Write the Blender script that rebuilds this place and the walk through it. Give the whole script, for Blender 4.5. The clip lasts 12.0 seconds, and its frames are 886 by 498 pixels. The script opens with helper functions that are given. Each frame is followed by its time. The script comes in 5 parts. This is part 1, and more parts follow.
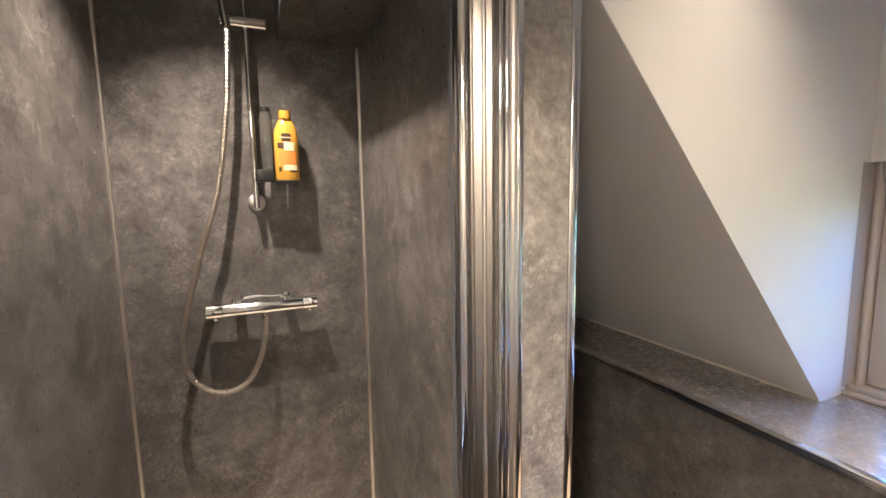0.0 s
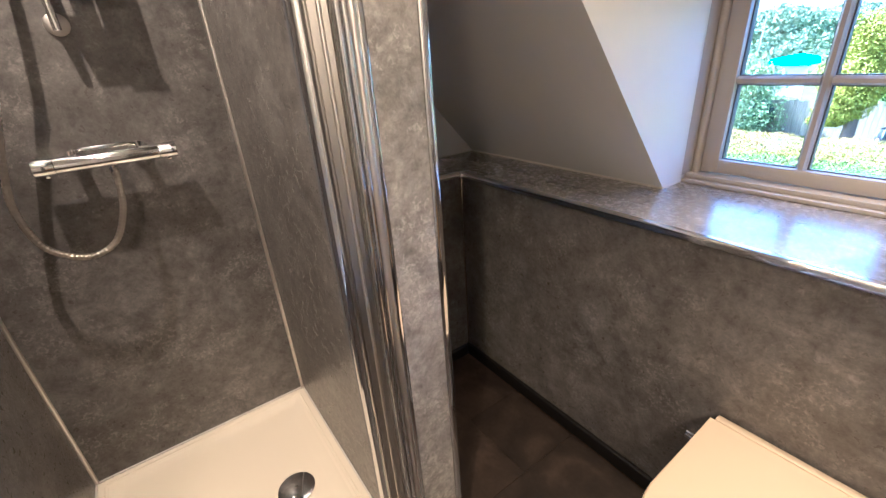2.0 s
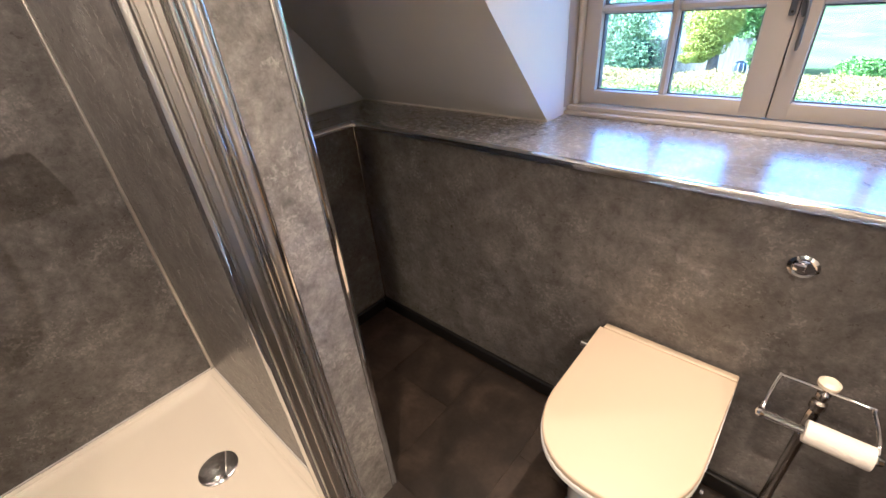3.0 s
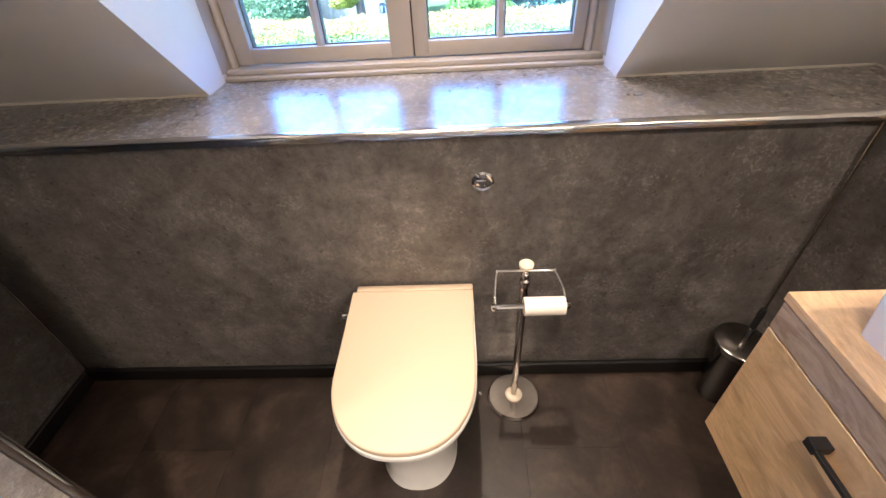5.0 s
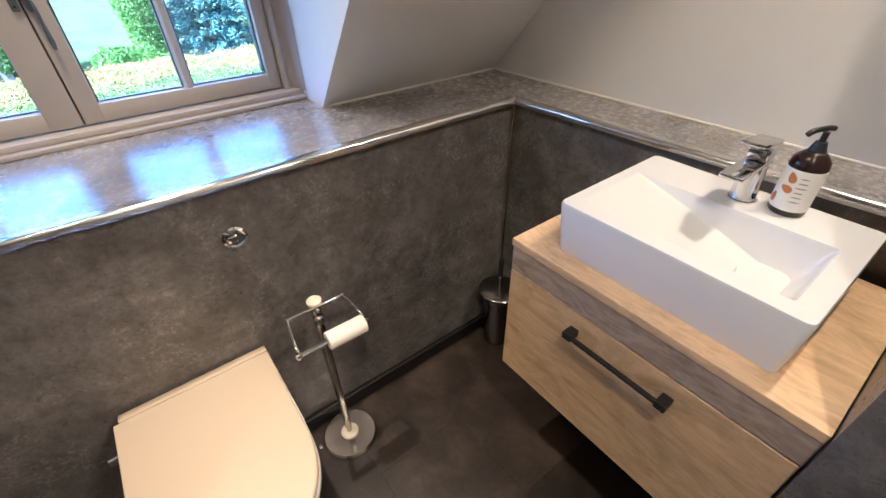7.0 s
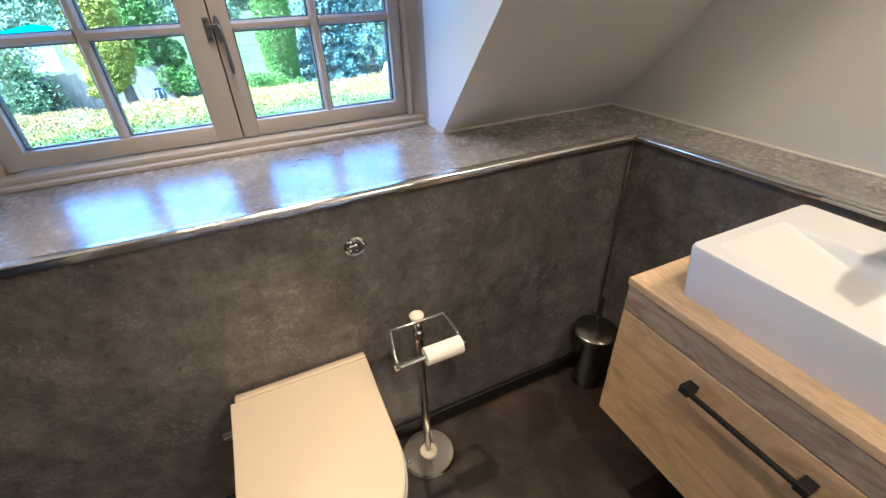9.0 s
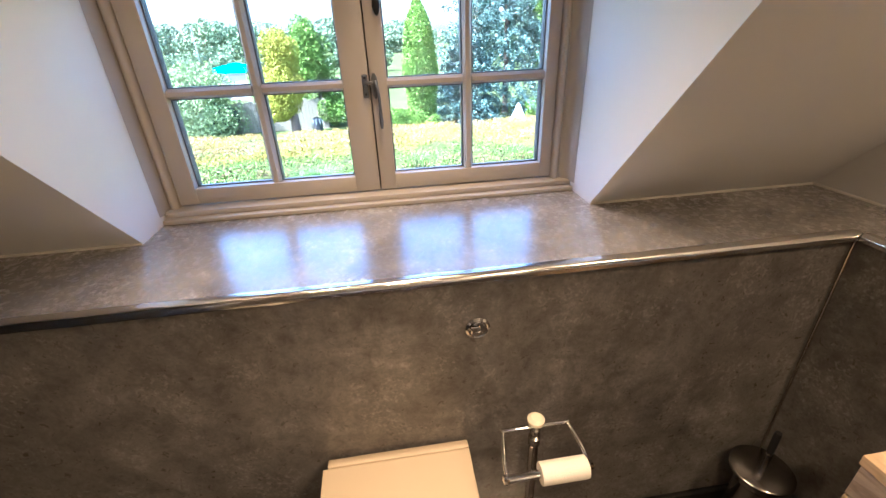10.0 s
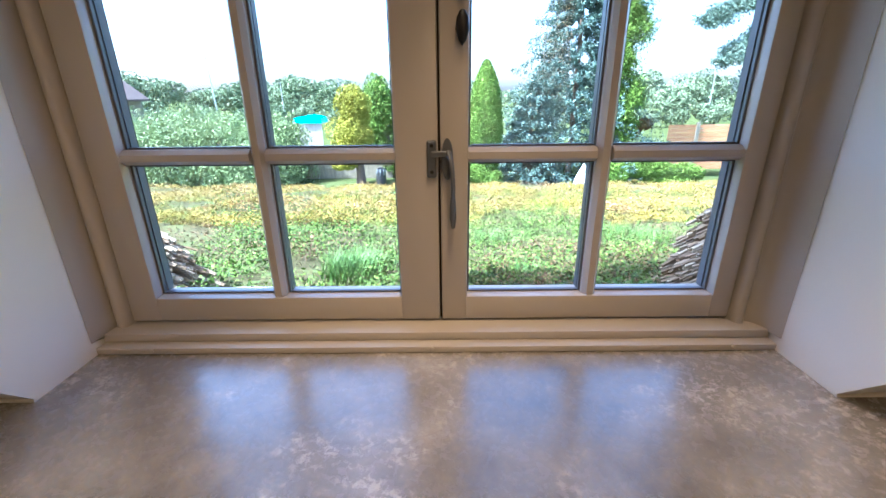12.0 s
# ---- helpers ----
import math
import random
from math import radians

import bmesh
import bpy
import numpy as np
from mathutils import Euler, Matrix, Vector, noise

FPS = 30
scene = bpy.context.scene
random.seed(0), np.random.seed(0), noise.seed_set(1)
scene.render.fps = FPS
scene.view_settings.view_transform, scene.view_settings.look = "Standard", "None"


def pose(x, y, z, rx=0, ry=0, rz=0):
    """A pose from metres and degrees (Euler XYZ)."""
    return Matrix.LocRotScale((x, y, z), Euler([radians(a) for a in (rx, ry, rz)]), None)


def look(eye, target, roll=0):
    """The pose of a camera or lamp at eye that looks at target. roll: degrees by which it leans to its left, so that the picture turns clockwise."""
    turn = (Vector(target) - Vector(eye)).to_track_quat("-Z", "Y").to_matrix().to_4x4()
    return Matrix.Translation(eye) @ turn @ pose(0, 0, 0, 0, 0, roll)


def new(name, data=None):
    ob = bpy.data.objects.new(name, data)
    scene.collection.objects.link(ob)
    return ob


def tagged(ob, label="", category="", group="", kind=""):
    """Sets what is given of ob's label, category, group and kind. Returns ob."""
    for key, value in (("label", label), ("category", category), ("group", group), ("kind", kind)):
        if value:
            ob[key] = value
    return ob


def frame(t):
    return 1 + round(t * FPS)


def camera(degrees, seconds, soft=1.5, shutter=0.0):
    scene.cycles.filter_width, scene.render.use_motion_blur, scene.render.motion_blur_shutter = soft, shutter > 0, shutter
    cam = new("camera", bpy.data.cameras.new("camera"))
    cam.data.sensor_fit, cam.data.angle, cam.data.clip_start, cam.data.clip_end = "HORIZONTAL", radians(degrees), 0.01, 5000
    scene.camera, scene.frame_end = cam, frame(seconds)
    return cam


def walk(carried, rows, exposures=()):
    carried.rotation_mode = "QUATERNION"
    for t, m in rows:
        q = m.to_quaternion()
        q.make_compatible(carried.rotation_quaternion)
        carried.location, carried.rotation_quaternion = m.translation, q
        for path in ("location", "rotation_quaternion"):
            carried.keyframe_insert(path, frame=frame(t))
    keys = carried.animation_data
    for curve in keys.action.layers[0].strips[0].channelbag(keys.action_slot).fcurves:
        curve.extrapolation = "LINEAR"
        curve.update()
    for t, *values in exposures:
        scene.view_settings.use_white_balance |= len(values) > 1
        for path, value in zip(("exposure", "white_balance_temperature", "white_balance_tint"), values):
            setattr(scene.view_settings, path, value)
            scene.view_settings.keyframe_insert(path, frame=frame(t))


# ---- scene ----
cam = camera(93.1, 12.0)
PATH = [
    (0, (-0.143, -1.079, 1.448), (-1.966, -0.289, 1.217), -0.9),
    (0.5, (-0.138, -1.057, 1.424), (-1.916, -0.232, 1.027), -1.6),
    (1, (-0.121, -1.037, 1.386), (-1.836, -0.167, 0.834), -2.6),
    (1.5, (-0.113, -1.031, 1.349), (-1.73, -0.083, 0.651), -3.3),
    (2, (-0.09, -1.008, 1.315), (-1.59, 0.017, 0.479), -4.1),
    (2.5, (-0.076, -0.991, 1.293), (-1.423, 0.138, 0.339), -4.7),
    (3, (-0.051, -0.965, 1.275), (-1.24, 0.263, 0.238), -5.4),
    (3.2, (-0.054, -0.972, 1.268), (-1.157, 0.317, 0.208), -4.9),
    (4.8, (-0.052, -0.868, 1.267), (-0.26, 0.678, 0.012), -3.7),
    (5, (-0.053, -0.862, 1.261), (-0.144, 0.683, -0.006), -3.8),
    (5.5, (-0.083, -0.858, 1.257), (0.169, 0.648, -0.036), -3.8),
    (6, (-0.091, -0.854, 1.262), (0.488, 0.562, -0.026), -3.2),
    (6.5, (-0.094, -0.86, 1.268), (0.761, 0.453, 0.026), -1.8),
    (6.7, (-0.085, -0.866, 1.268), (0.847, 0.417, 0.05), -1.6),
    (8.3, (-0.09, -0.88, 1.276), (0.894, 0.459, 0.162), -1.5),
    (8.5, (-0.109, -0.873, 1.271), (0.803, 0.519, 0.161), -1.7),
    (9, (-0.147, -0.847, 1.27), (0.53, 0.699, 0.196), -2.3),
    (9.5, (-0.169, -0.788, 1.278), (0.262, 0.894, 0.284), -2.5),
    (10, (-0.15, -0.684, 1.3), (0.07, 1.081, 0.386), -2.4),
    (10.5, (-0.137, -0.568, 1.303), (-0.062, 1.257, 0.488), -2.0),
    (11, (-0.146, -0.428, 1.292), (-0.144, 1.428, 0.546), -1.5),
    (11.5, (-0.154, -0.294, 1.286), (-0.172, 1.579, 0.587), -0.9),
    (12, (-0.167, -0.189, 1.279), (-0.178, 1.688, 0.59), -0.6),
]
walk(cam, [(t, look(eye, target, roll)) for t, eye, target, roll in PATH],
     [(0, 3.85, 3980, 7), (1.0, 3.82, 3980, 8), (3.0, 3.68, 3980, 9), (5.0, 3.82, 3980, 9), (5.5, 3.76, 3970, 9), (6.5, 3.5, 3870, 7), (8.5, 3.36, 3800, 4), (9.0, 3.36, 3880, 3), (9.5, 3.42, 4050, 4), (10.0, 3.42, 4520, 8), (10.5, 3.32, 4650, 8), (11.0, 3.2, 4900, 8), (11.5, 3.12, 4920, 8), (12, 2.78, 4650, 6)])

# ---- world and lights ----
world = bpy.data.worlds.new("world")
scene.world = world
world.use_nodes = True
sky = world.node_tree.nodes.new("ShaderNodeTexSky")
sky.sky_type = "NISHITA"
sky.sun_disc = False
sky.sun_elevation = radians(52.7)
sky.sun_rotation = radians(252.6)
sky.air_density, sky.dust_density, sky.ozone_density = 1.0, 3.5, 1.0
world.node_tree.links.new(sky.outputs[0], world.node_tree.nodes["Background"].inputs[0])
world.node_tree.nodes["Background"].inputs[1].default_value = 0.15


def lamp(name, kind, energy, color, m, **values):
    data = bpy.data.lights.new(name, kind)
    data.energy, data.color = energy, color
    for key, value in values.items():
        setattr(data, key, value)
    ob = new(name, data)
    ob.matrix_world = m
    return ob


WARM = (1.0, 0.56, 0.22)
lamp("sun", "SUN", 5.0, (1.0, 0.94, 0.85), look((-16, -5, 22), (0, 0, 0)), angle=radians(4))
lamp("shower_spot", "SPOT", 12, (1.0, 0.58, 0.25), look((-1.25, -1.2, 2.235), (-1.33, -1.12, 0)), spot_size=radians(102), spot_blend=1.0, shadow_soft_size=0.012)
lamp("dormer_spot", "SPOT", 9.5, WARM, look((-0.08, 0.01, 2.235), (-0.1, 0.02, 0)), spot_size=radians(56), spot_blend=0.6, shadow_soft_size=0.02)
lamp("toilet_spot", "SPOT", 2.0, WARM, look((-0.087, -0.378, 2.235), (-0.12, -0.3, 0)), spot_size=radians(112), spot_blend=0.7, shadow_soft_size=0.02)
lamp("cheek_spot", "SPOT", 2.0, WARM, look((-0.48, -0.25, 2.235), (-0.52, -0.2, 0)), spot_size=radians(96), spot_blend=0.9, shadow_soft_size=0.03)
lamp("room_spot", "SPOT", 7.6, WARM, look((-0.12, -1.2, 2.235), (0.0, -0.6, 0)), spot_size=radians(118), spot_blend=0.75, shadow_soft_size=0.025)
lamp("basin_spot", "SPOT", 5.2, WARM, look((0.88, -0.86, 1.975), (0.7, -0.7, 0)), spot_size=radians(100), spot_blend=0.7, shadow_soft_size=0.015)
# added fill from behind to lift the dim walls, no known fitting
lamp("rear_spot", "SPOT", 9, WARM, look((0.7, -2.0, 2.1), (0.3, -1.7, 0)), spot_size=radians(160), spot_blend=0.8, shadow_soft_size=0.12)


# ---- materials ----
def material(name, color, rough=0.5, metal=0.0, **inputs):
    m = bpy.data.materials.new(name)
    m.use_nodes = True
    bsdf = m.node_tree.nodes["Principled BSDF"]
    bsdf.inputs["Base Color"].default_value = (*color, 1)
    bsdf.inputs["Roughness"].default_value = rough
    bsdf.inputs["Metallic"].default_value = metal
    for key, value in inputs.items():
        bsdf.inputs[key.replace("_", " ")].default_value = value
    return m


def node(m, kind, **inputs):
    n = m.node_tree.nodes.new("ShaderNode" + kind)
    for key, value in inputs.items():
        key = int(key[1:]) if key[0] == "i" and key[1:].isdigit() else key.replace("_", " ")
        n.inputs[key].default_value = value
    return n


def coords(m, scale=(1, 1, 1), turn=(0, 0, 0)):
    g = node(m, "NewGeometry")
    p = node(m, "Mapping", Scale=scale, Rotation=turn)
    m.node_tree.links.new(g.outputs["Position"], p.inputs["Vector"])
    return p.outputs[0]


def own_coords(m, scale=(1, 1, 1)):
    g = node(m, "TexCoord")
    p = node(m, "Mapping", Scale=scale)
    m.node_tree.links.new(g.outputs["Object"], p.inputs["Vector"])
    return p.outputs[0]


def ramp(m, source, stops):
    r = node(m, "ValToRGB")
    e = r.color_ramp.elements
    while len(e) < len(stops):
        e.new(0.5)
    for k, (at, c) in enumerate(stops):
        e[k].position = at
        e[k].color = (*c, 1) if not isinstance(c, float) else (c, c, c, 1)
    m.node_tree.links.new(source, r.inputs[0])
    return r.outputs[0]


def noise_tex(m, vec, scale, detail=4.0, rough=0.6, distort=0.0):
    n = node(m, "TexNoise", Scale=scale, Detail=detail, Roughness=rough, Distortion=distort)
    m.node_tree.links.new(vec, n.inputs["Vector"])
    return n.outputs[0]


def mix(m, fac, a, b, how="MIX"):
    n = m.node_tree.nodes.new("ShaderNodeMix")
    n.data_type, n.blend_type = "RGBA", how
    for value, k in ((fac, 0), (a, 6), (b, 7)):
        if isinstance(value, (float, int)):
            n.inputs[k].default_value = value
        elif isinstance(value, tuple):
            n.inputs[k].default_value = (*value, 1)
        else:
            m.node_tree.links.new(value, n.inputs[k])
    return n.outputs[2]


def bump(m, height, strength, distance=0.002):
    b = node(m, "Bump", Strength=strength, Distance=distance)
    m.node_tree.links.new(height, b.inputs["Height"])
    m.node_tree.links.new(b.outputs[0], m.node_tree.nodes["Principled BSDF"].inputs["Normal"])


def put(m, source, name):
    m.node_tree.links.new(source, m.node_tree.nodes["Principled BSDF"].inputs[name])


def stone_panel(name, dark, mid, light, rough, flecks=0.4, relief=0.5, grain=1.0):
    """Stone-look laminate wall panel: cloudy patches, clustered pale flecks, dark pits, slight relief."""
    m = material(name, mid, rough)
    v = coords(m)
    big = noise_tex(m, v, 2.4, 5, 0.6, 0.3)
    middle = noise_tex(m, v, 14, 8, 0.78, 0.25)
    fine = noise_tex(m, v, 55, 6, 0.7, 0.4)
    where = noise_tex(m, v, 7, 5, 0.7, 0.2)
    fleck = noise_tex(m, v, 95, 5, 0.7, 0.5)
    base = ramp(m, big, [(0.34, dark), (0.52, mid), (0.68, light)])
    col = mix(m, 1.0, base, ramp(m, middle, [(0.36, 1 - 0.4 * grain), (0.48, 1 - 0.1 * grain), (0.55, 1 + 0.05 * grain), (0.66, 1 + 0.4 * grain)]), "MULTIPLY")
    col = mix(m, 1.0, col, ramp(m, fine, [(0.34, 1 - 0.26 * grain), (0.52, 1.0), (0.64, 1 + 0.2 * grain)]), "MULTIPLY")
    spot = mix(m, 1.0, ramp(m, fleck, [(0.52, 0.0), (0.6, 1.0)]), ramp(m, where, [(0.5, 0.0), (0.58, flecks)]), "MULTIPLY")
    col = mix(m, spot, col, tuple(min(1.0, c * 2.0) for c in light))
    put(m, col, "Base Color")
    put(m, ramp(m, fine, [(0.3, rough + 0.08), (0.7, rough - 0.06)]), "Roughness")
    bump(m, middle, relief, 0.003)
    return m


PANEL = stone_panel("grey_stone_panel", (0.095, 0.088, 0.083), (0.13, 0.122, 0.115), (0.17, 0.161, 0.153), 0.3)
# same stone lightened: the strong light on the partition end is in its colour
PANEL_END = stone_panel("lit_stone_panel", (0.23, 0.216, 0.2), (0.29, 0.273, 0.255), (0.345, 0.327, 0.306), 0.34)
PANEL.node_tree.nodes["Principled BSDF"].inputs["IOR"].default_value = 1.55
LEDGE = stone_panel("ledge_stone", (0.17, 0.158, 0.146), (0.228, 0.213, 0.197), (0.29, 0.272, 0.252), 0.25, 0.6, 0.11, 0.8)

LEDGE.node_tree.nodes["Principled BSDF"].inputs["IOR"].default_value = 1.75
LEDGE.node_tree.nodes["Principled BSDF"].inputs["Coat Weight"].default_value = 0.6
LEDGE.node_tree.nodes["Principled BSDF"].inputs["Coat Roughness"].default_value = 0.23


def paint(name, color, rough):
    m = material(name, color, rough)
    v = coords(m)
    soft = noise_tex(m, v, 2.5, 3)
    put(m, mix(m, 1.0, ramp(m, soft, [(0.3, 0.96), (0.7, 1.0)]), color, "MULTIPLY"), "Base Color")
    bump(m, noise_tex(m, v, 260, 3), 0.12, 0.001)
    return m


WALL = paint("white_wall_paint", (0.76, 0.75, 0.735), 0.42)
# white gloss darkened to grey-brown: the shade on the window frame is in it
FRAME = paint("shaded_gloss_paint", (0.39, 0.36, 0.33), 0.35)
# white acrylic with the lamps' warm light mixed into its colour
PVC = material("lamplit_acrylic", (0.7, 0.63, 0.5), 0.22)
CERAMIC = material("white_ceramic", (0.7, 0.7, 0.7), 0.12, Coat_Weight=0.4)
# white seat plastic tinted tan, warm lamplight included in the colour
SEAT = material("lamplit_toilet_seat", (0.58, 0.48, 0.345), 0.5)
CHROME = material("chrome", (0.72, 0.72, 0.73), 0.07, 1.0)
DARK_CHROME = material("dark_smoked_steel", (0.2, 0.19, 0.18), 0.2, 1.0)
CHANNEL = material("smoky_channel_metal", (0.44, 0.425, 0.4), 0.28, 1.0)
CHROME_DULL = material("aged_chrome", (0.44, 0.41, 0.38), 0.2, 1.0)
put(CHROME_DULL, ramp(CHROME_DULL, noise_tex(CHROME_DULL, coords(CHROME_DULL), 12, 3), [(0.3, 0.17), (0.7, 0.24)]), "Roughness")
TRIM = material("satin_aluminium_trim", (0.78, 0.75, 0.71), 0.36, 1.0)
EDGE_METAL = material("polished_edge_metal", (0.82, 0.8, 0.77), 0.16, 1.0)
bump(EDGE_METAL, noise_tex(EDGE_METAL, coords(EDGE_METAL), 9, 2), 0.6, 0.004)
BLACK = material("black_metal", (0.02, 0.02, 0.022), 0.4, 0.3)
RUBBER = material("grey_seal", (0.09, 0.095, 0.115), 0.4)
SILICONE = material("pale_silicone", (0.6, 0.57, 0.52), 0.45)
SKIRT = material("black_skirting", (0.004, 0.0035, 0.0035), 0.5)
IRON = material("black_painted_iron", (0.02, 0.022, 0.026), 0.35, 0.5)
PEWTER = material("blue_grey_pewter", (0.13, 0.14, 0.16), 0.4, 0.7)
GAP = material("dark_gap", (0.01, 0.01, 0.01), 0.8)
YELLOW = material("yellow_plastic", (0.6, 0.34, 0.005), 0.28)
ORANGE = material("orange_print", (0.85, 0.25, 0.01), 0.4)
PRINT = material("dark_print", (0.06, 0.035, 0.02), 0.4)
GREY_PRINT = material("grey_print", (0.3, 0.29, 0.28), 0.5)
CREAM = material("cream_print", (0.75, 0.68, 0.42), 0.4)
DARK_PLASTIC = material("black_plastic", (0.02, 0.02, 0.02), 0.3)
TINTED = material("dark_green_glass", (0.05, 0.07, 0.055), 0.12)
CLEAR = material("clear_smoky_plastic", (0.4, 0.41, 0.38), 0.12, Transmission_Weight=0.9, IOR=1.3)
HOSE_METAL = material("ribbed_hose_metal", (0.68, 0.63, 0.56), 0.28, 1.0)
AMBER = material("dark_amber_plastic", (0.02, 0.01, 0.008), 0.18)
PAPER_LABEL = material("white_label", (0.78, 0.77, 0.74), 0.5)
ALMOND = material("almond_print", (0.42, 0.17, 0.05), 0.5)
PAPER = material("toilet_paper", (0.78, 0.74, 0.68), 0.9)
bump(PAPER, noise_tex(PAPER, coords(PAPER), 300, 2), 0.5, 0.002)

GLASS = bpy.data.materials.new("window_glass")
GLASS.use_nodes = True
_t = GLASS.node_tree
_t.nodes.remove(_t.nodes["Principled BSDF"])
_a, _b, _c = _t.nodes.new("ShaderNodeBsdfTransparent"), _t.nodes.new("ShaderNodeBsdfGlossy"), _t.nodes.new("ShaderNodeMixShader")
_b.inputs["Roughness"].default_value = 0.02
_c.inputs[0].default_value = 0.05
_t.links.new(_a.outputs[0], _c.inputs[1])
_t.links.new(_b.outputs[0], _c.inputs[2])
_t.links.new(_c.outputs[0], _t.nodes["Material Output"].inputs[0])


def vinyl():
    m = material("dark_vinyl_tile", (0.05, 0.042, 0.036), 0.5)
    v = coords(m)
    info = node(m, "ObjectInfo")
    big = noise_tex(m, v, 7, 6, 0.62, 0.5)
    fine = noise_tex(m, v, 60, 5, 0.6)
    col = ramp(m, big, [(0.34, (0.01, 0.007, 0.005)), (0.52, (0.021, 0.0145, 0.0105)), (0.68, (0.04, 0.028, 0.02))])
    col = mix(m, 1.0, col, ramp(m, info.outputs["Random"], [(0.0, 0.55), (1.0, 1.55)]), "MULTIPLY")
    col = mix(m, 1.0, col, ramp(m, fine, [(0.3, 0.82), (0.7, 1.15)]), "MULTIPLY")
    put(m, col, "Base Color")
    put(m, ramp(m, fine, [(0.3, 0.5), (0.7, 0.36)]), "Roughness")
    bump(m, fine, 0.15)
    return m


VINYL = vinyl()


def oak(name, axis, warm):
    """Sonoma-oak laminate; the grain runs along the given axis."""
    a, b, c = warm
    m = material(name, b, 0.45)
    s = [9.0, 9.0, 9.0]
    s[axis] = 2.0
    v = coords(m, tuple(s))
    w = noise_tex(m, v, 1.5, 7, 0.62, 2.2)
    s2 = [150.0, 150.0, 150.0]
    s2[axis] = 5.0
    f = noise_tex(m, coords(m, tuple(s2)), 0.7, 4, 0.6)
    col = ramp(m, w, [(0.3, a), (0.48, b), (0.56, c), (0.7, b)])
    col = mix(m, 1.0, col, ramp(m, f, [(0.3, 0.92), (0.65, 1.03)]), "MULTIPLY")
    blot = noise_tex(m, coords(m, (11.0, 6.0, 11.0)), 1.0, 5, 0.7, 0.8)
    col = mix(m, 1.0, col, ramp(m, blot, [(0.35, 0.78), (0.5, 1.0), (0.68, 1.12)]), "MULTIPLY")
    put(m, col, "Base Color")
    bump(m, f, 0.2, 0.001)
    return m


OAK = oak("sonoma_oak_drawer", 1, ((0.45, 0.3, 0.14), (0.65, 0.47, 0.235), (0.54, 0.38, 0.185)))
OAK_GREY = oak("grey_oak_fascia", 1, ((0.22, 0.165, 0.115), (0.43, 0.345, 0.25), (0.3, 0.23, 0.165)))
OAK_TOP = oak("sonoma_oak_top", 1, ((0.48, 0.325, 0.165), (0.68, 0.495, 0.265), (0.57, 0.405, 0.21)))


# ---- mesh helpers ----
def mesh_ob(name, bm, mat, smooth=False):
    bmesh.ops.recalc_face_normals(bm, faces=bm.faces)
    me = bpy.data.meshes.new(name)
    if smooth:
        for f in bm.faces:
            f.smooth = True
    bm.to_mesh(me)
    bm.free()
    me.materials.append(mat)
    if smooth:
        me.set_sharp_from_angle(angle=radians(38))
    return new(name, me)


def part(name, bm, mat, parent, label="", smooth=False):
    ob = mesh_ob(name, bm, mat, smooth)
    ob.parent = parent
    if label:
        ob["label"] = label
    return ob


def empty(name, at, label, category, group=""):
    ob = new(name)
    ob.empty_display_size = 0.05
    ob.location = at
    return tagged(ob, label, category, group)


def box(x0, x1, y0, y1, z0, z1, bevel=0.0, seg=2, bm=None):
    bm = bm or bmesh.new()
    r = bmesh.ops.create_cube(bm, size=1)
    for v in r["verts"]:
        v.co = Vector(((x0 + x1) / 2 + v.co.x * (x1 - x0), (y0 + y1) / 2 + v.co.y * (y1 - y0), (z0 + z1) / 2 + v.co.z * (z1 - z0)))
    if bevel:
        es = list({e for v in r["verts"] for e in v.link_edges})
        bmesh.ops.bevel(bm, geom=es, offset=bevel, segments=seg, affect="EDGES", profile=0.5)
    return bm


def prism(points, axis, a, b, bm=None):
    """Extrudes the outline (pairs of the two other axes in order) along an axis from a to b."""
    bm = bm or bmesh.new()

    def at(p, d):
        q = list(p)
        q.insert(axis, d)
        return q

    low = [bm.verts.new(at(p, a)) for p in points]
    high = [bm.verts.new(at(p, b)) for p in points]
    n = len(points)
    for k in range(n):
        bm.faces.new((low[k], low[(k + 1) % n], high[(k + 1) % n], high[k]))
    bm.faces.new(low)
    bm.faces.new(high[::-1])
    return bm


def rod(a, b, r, r2=None, n=20, bm=None):
    """A closed round bar from a to b."""
    bm = bm or bmesh.new()
    a, b = Vector(a), Vector(b)
    m = Matrix.Translation((a + b) / 2) @ (b - a).to_track_quat("Z", "Y").to_matrix().to_4x4()
    bmesh.ops.create_cone(bm, cap_ends=True, segments=n, radius1=r, radius2=r if r2 is None else r2, depth=(b - a).length, matrix=m)
    return bm


def lathe(profile, centre, n=32, bm=None, turn=None):
    """Revolves (radius, height) pairs about z, then sets it at centre."""
    bm = bm or bmesh.new()
    m = Matrix.Translation(centre) @ (turn or Matrix.Identity(4))
    rings = []
    for r, z in profile:
        if r < 1e-6:
            rings.append([bm.verts.new(m @ Vector((0, 0, z)))])
        else:
            rings.append([bm.verts.new(m @ Vector((r * math.cos(2 * math.pi * k / n), r * math.sin(2 * math.pi * k / n), z))) for k in range(n)])
    for p, q in zip(rings, rings[1:]):
        for k in range(n):
            l = (k + 1) % n
            f = [p[k % len(p)], p[l % len(p)], q[l % len(q)], q[k % len(q)]]
            f = list(dict.fromkeys(f))
            if len(f) > 2:
                bm.faces.new(f)
    for ring in (rings[0], rings[-1]):
        if len(ring) > 2:
            bm.faces.new(ring)
    return bm


def squash(bm, sx, sy, sz=1.0):
    for v in bm.verts:
        v.co.x *= sx
        v.co.y *= sy
        v.co.z *= sz
    return bm


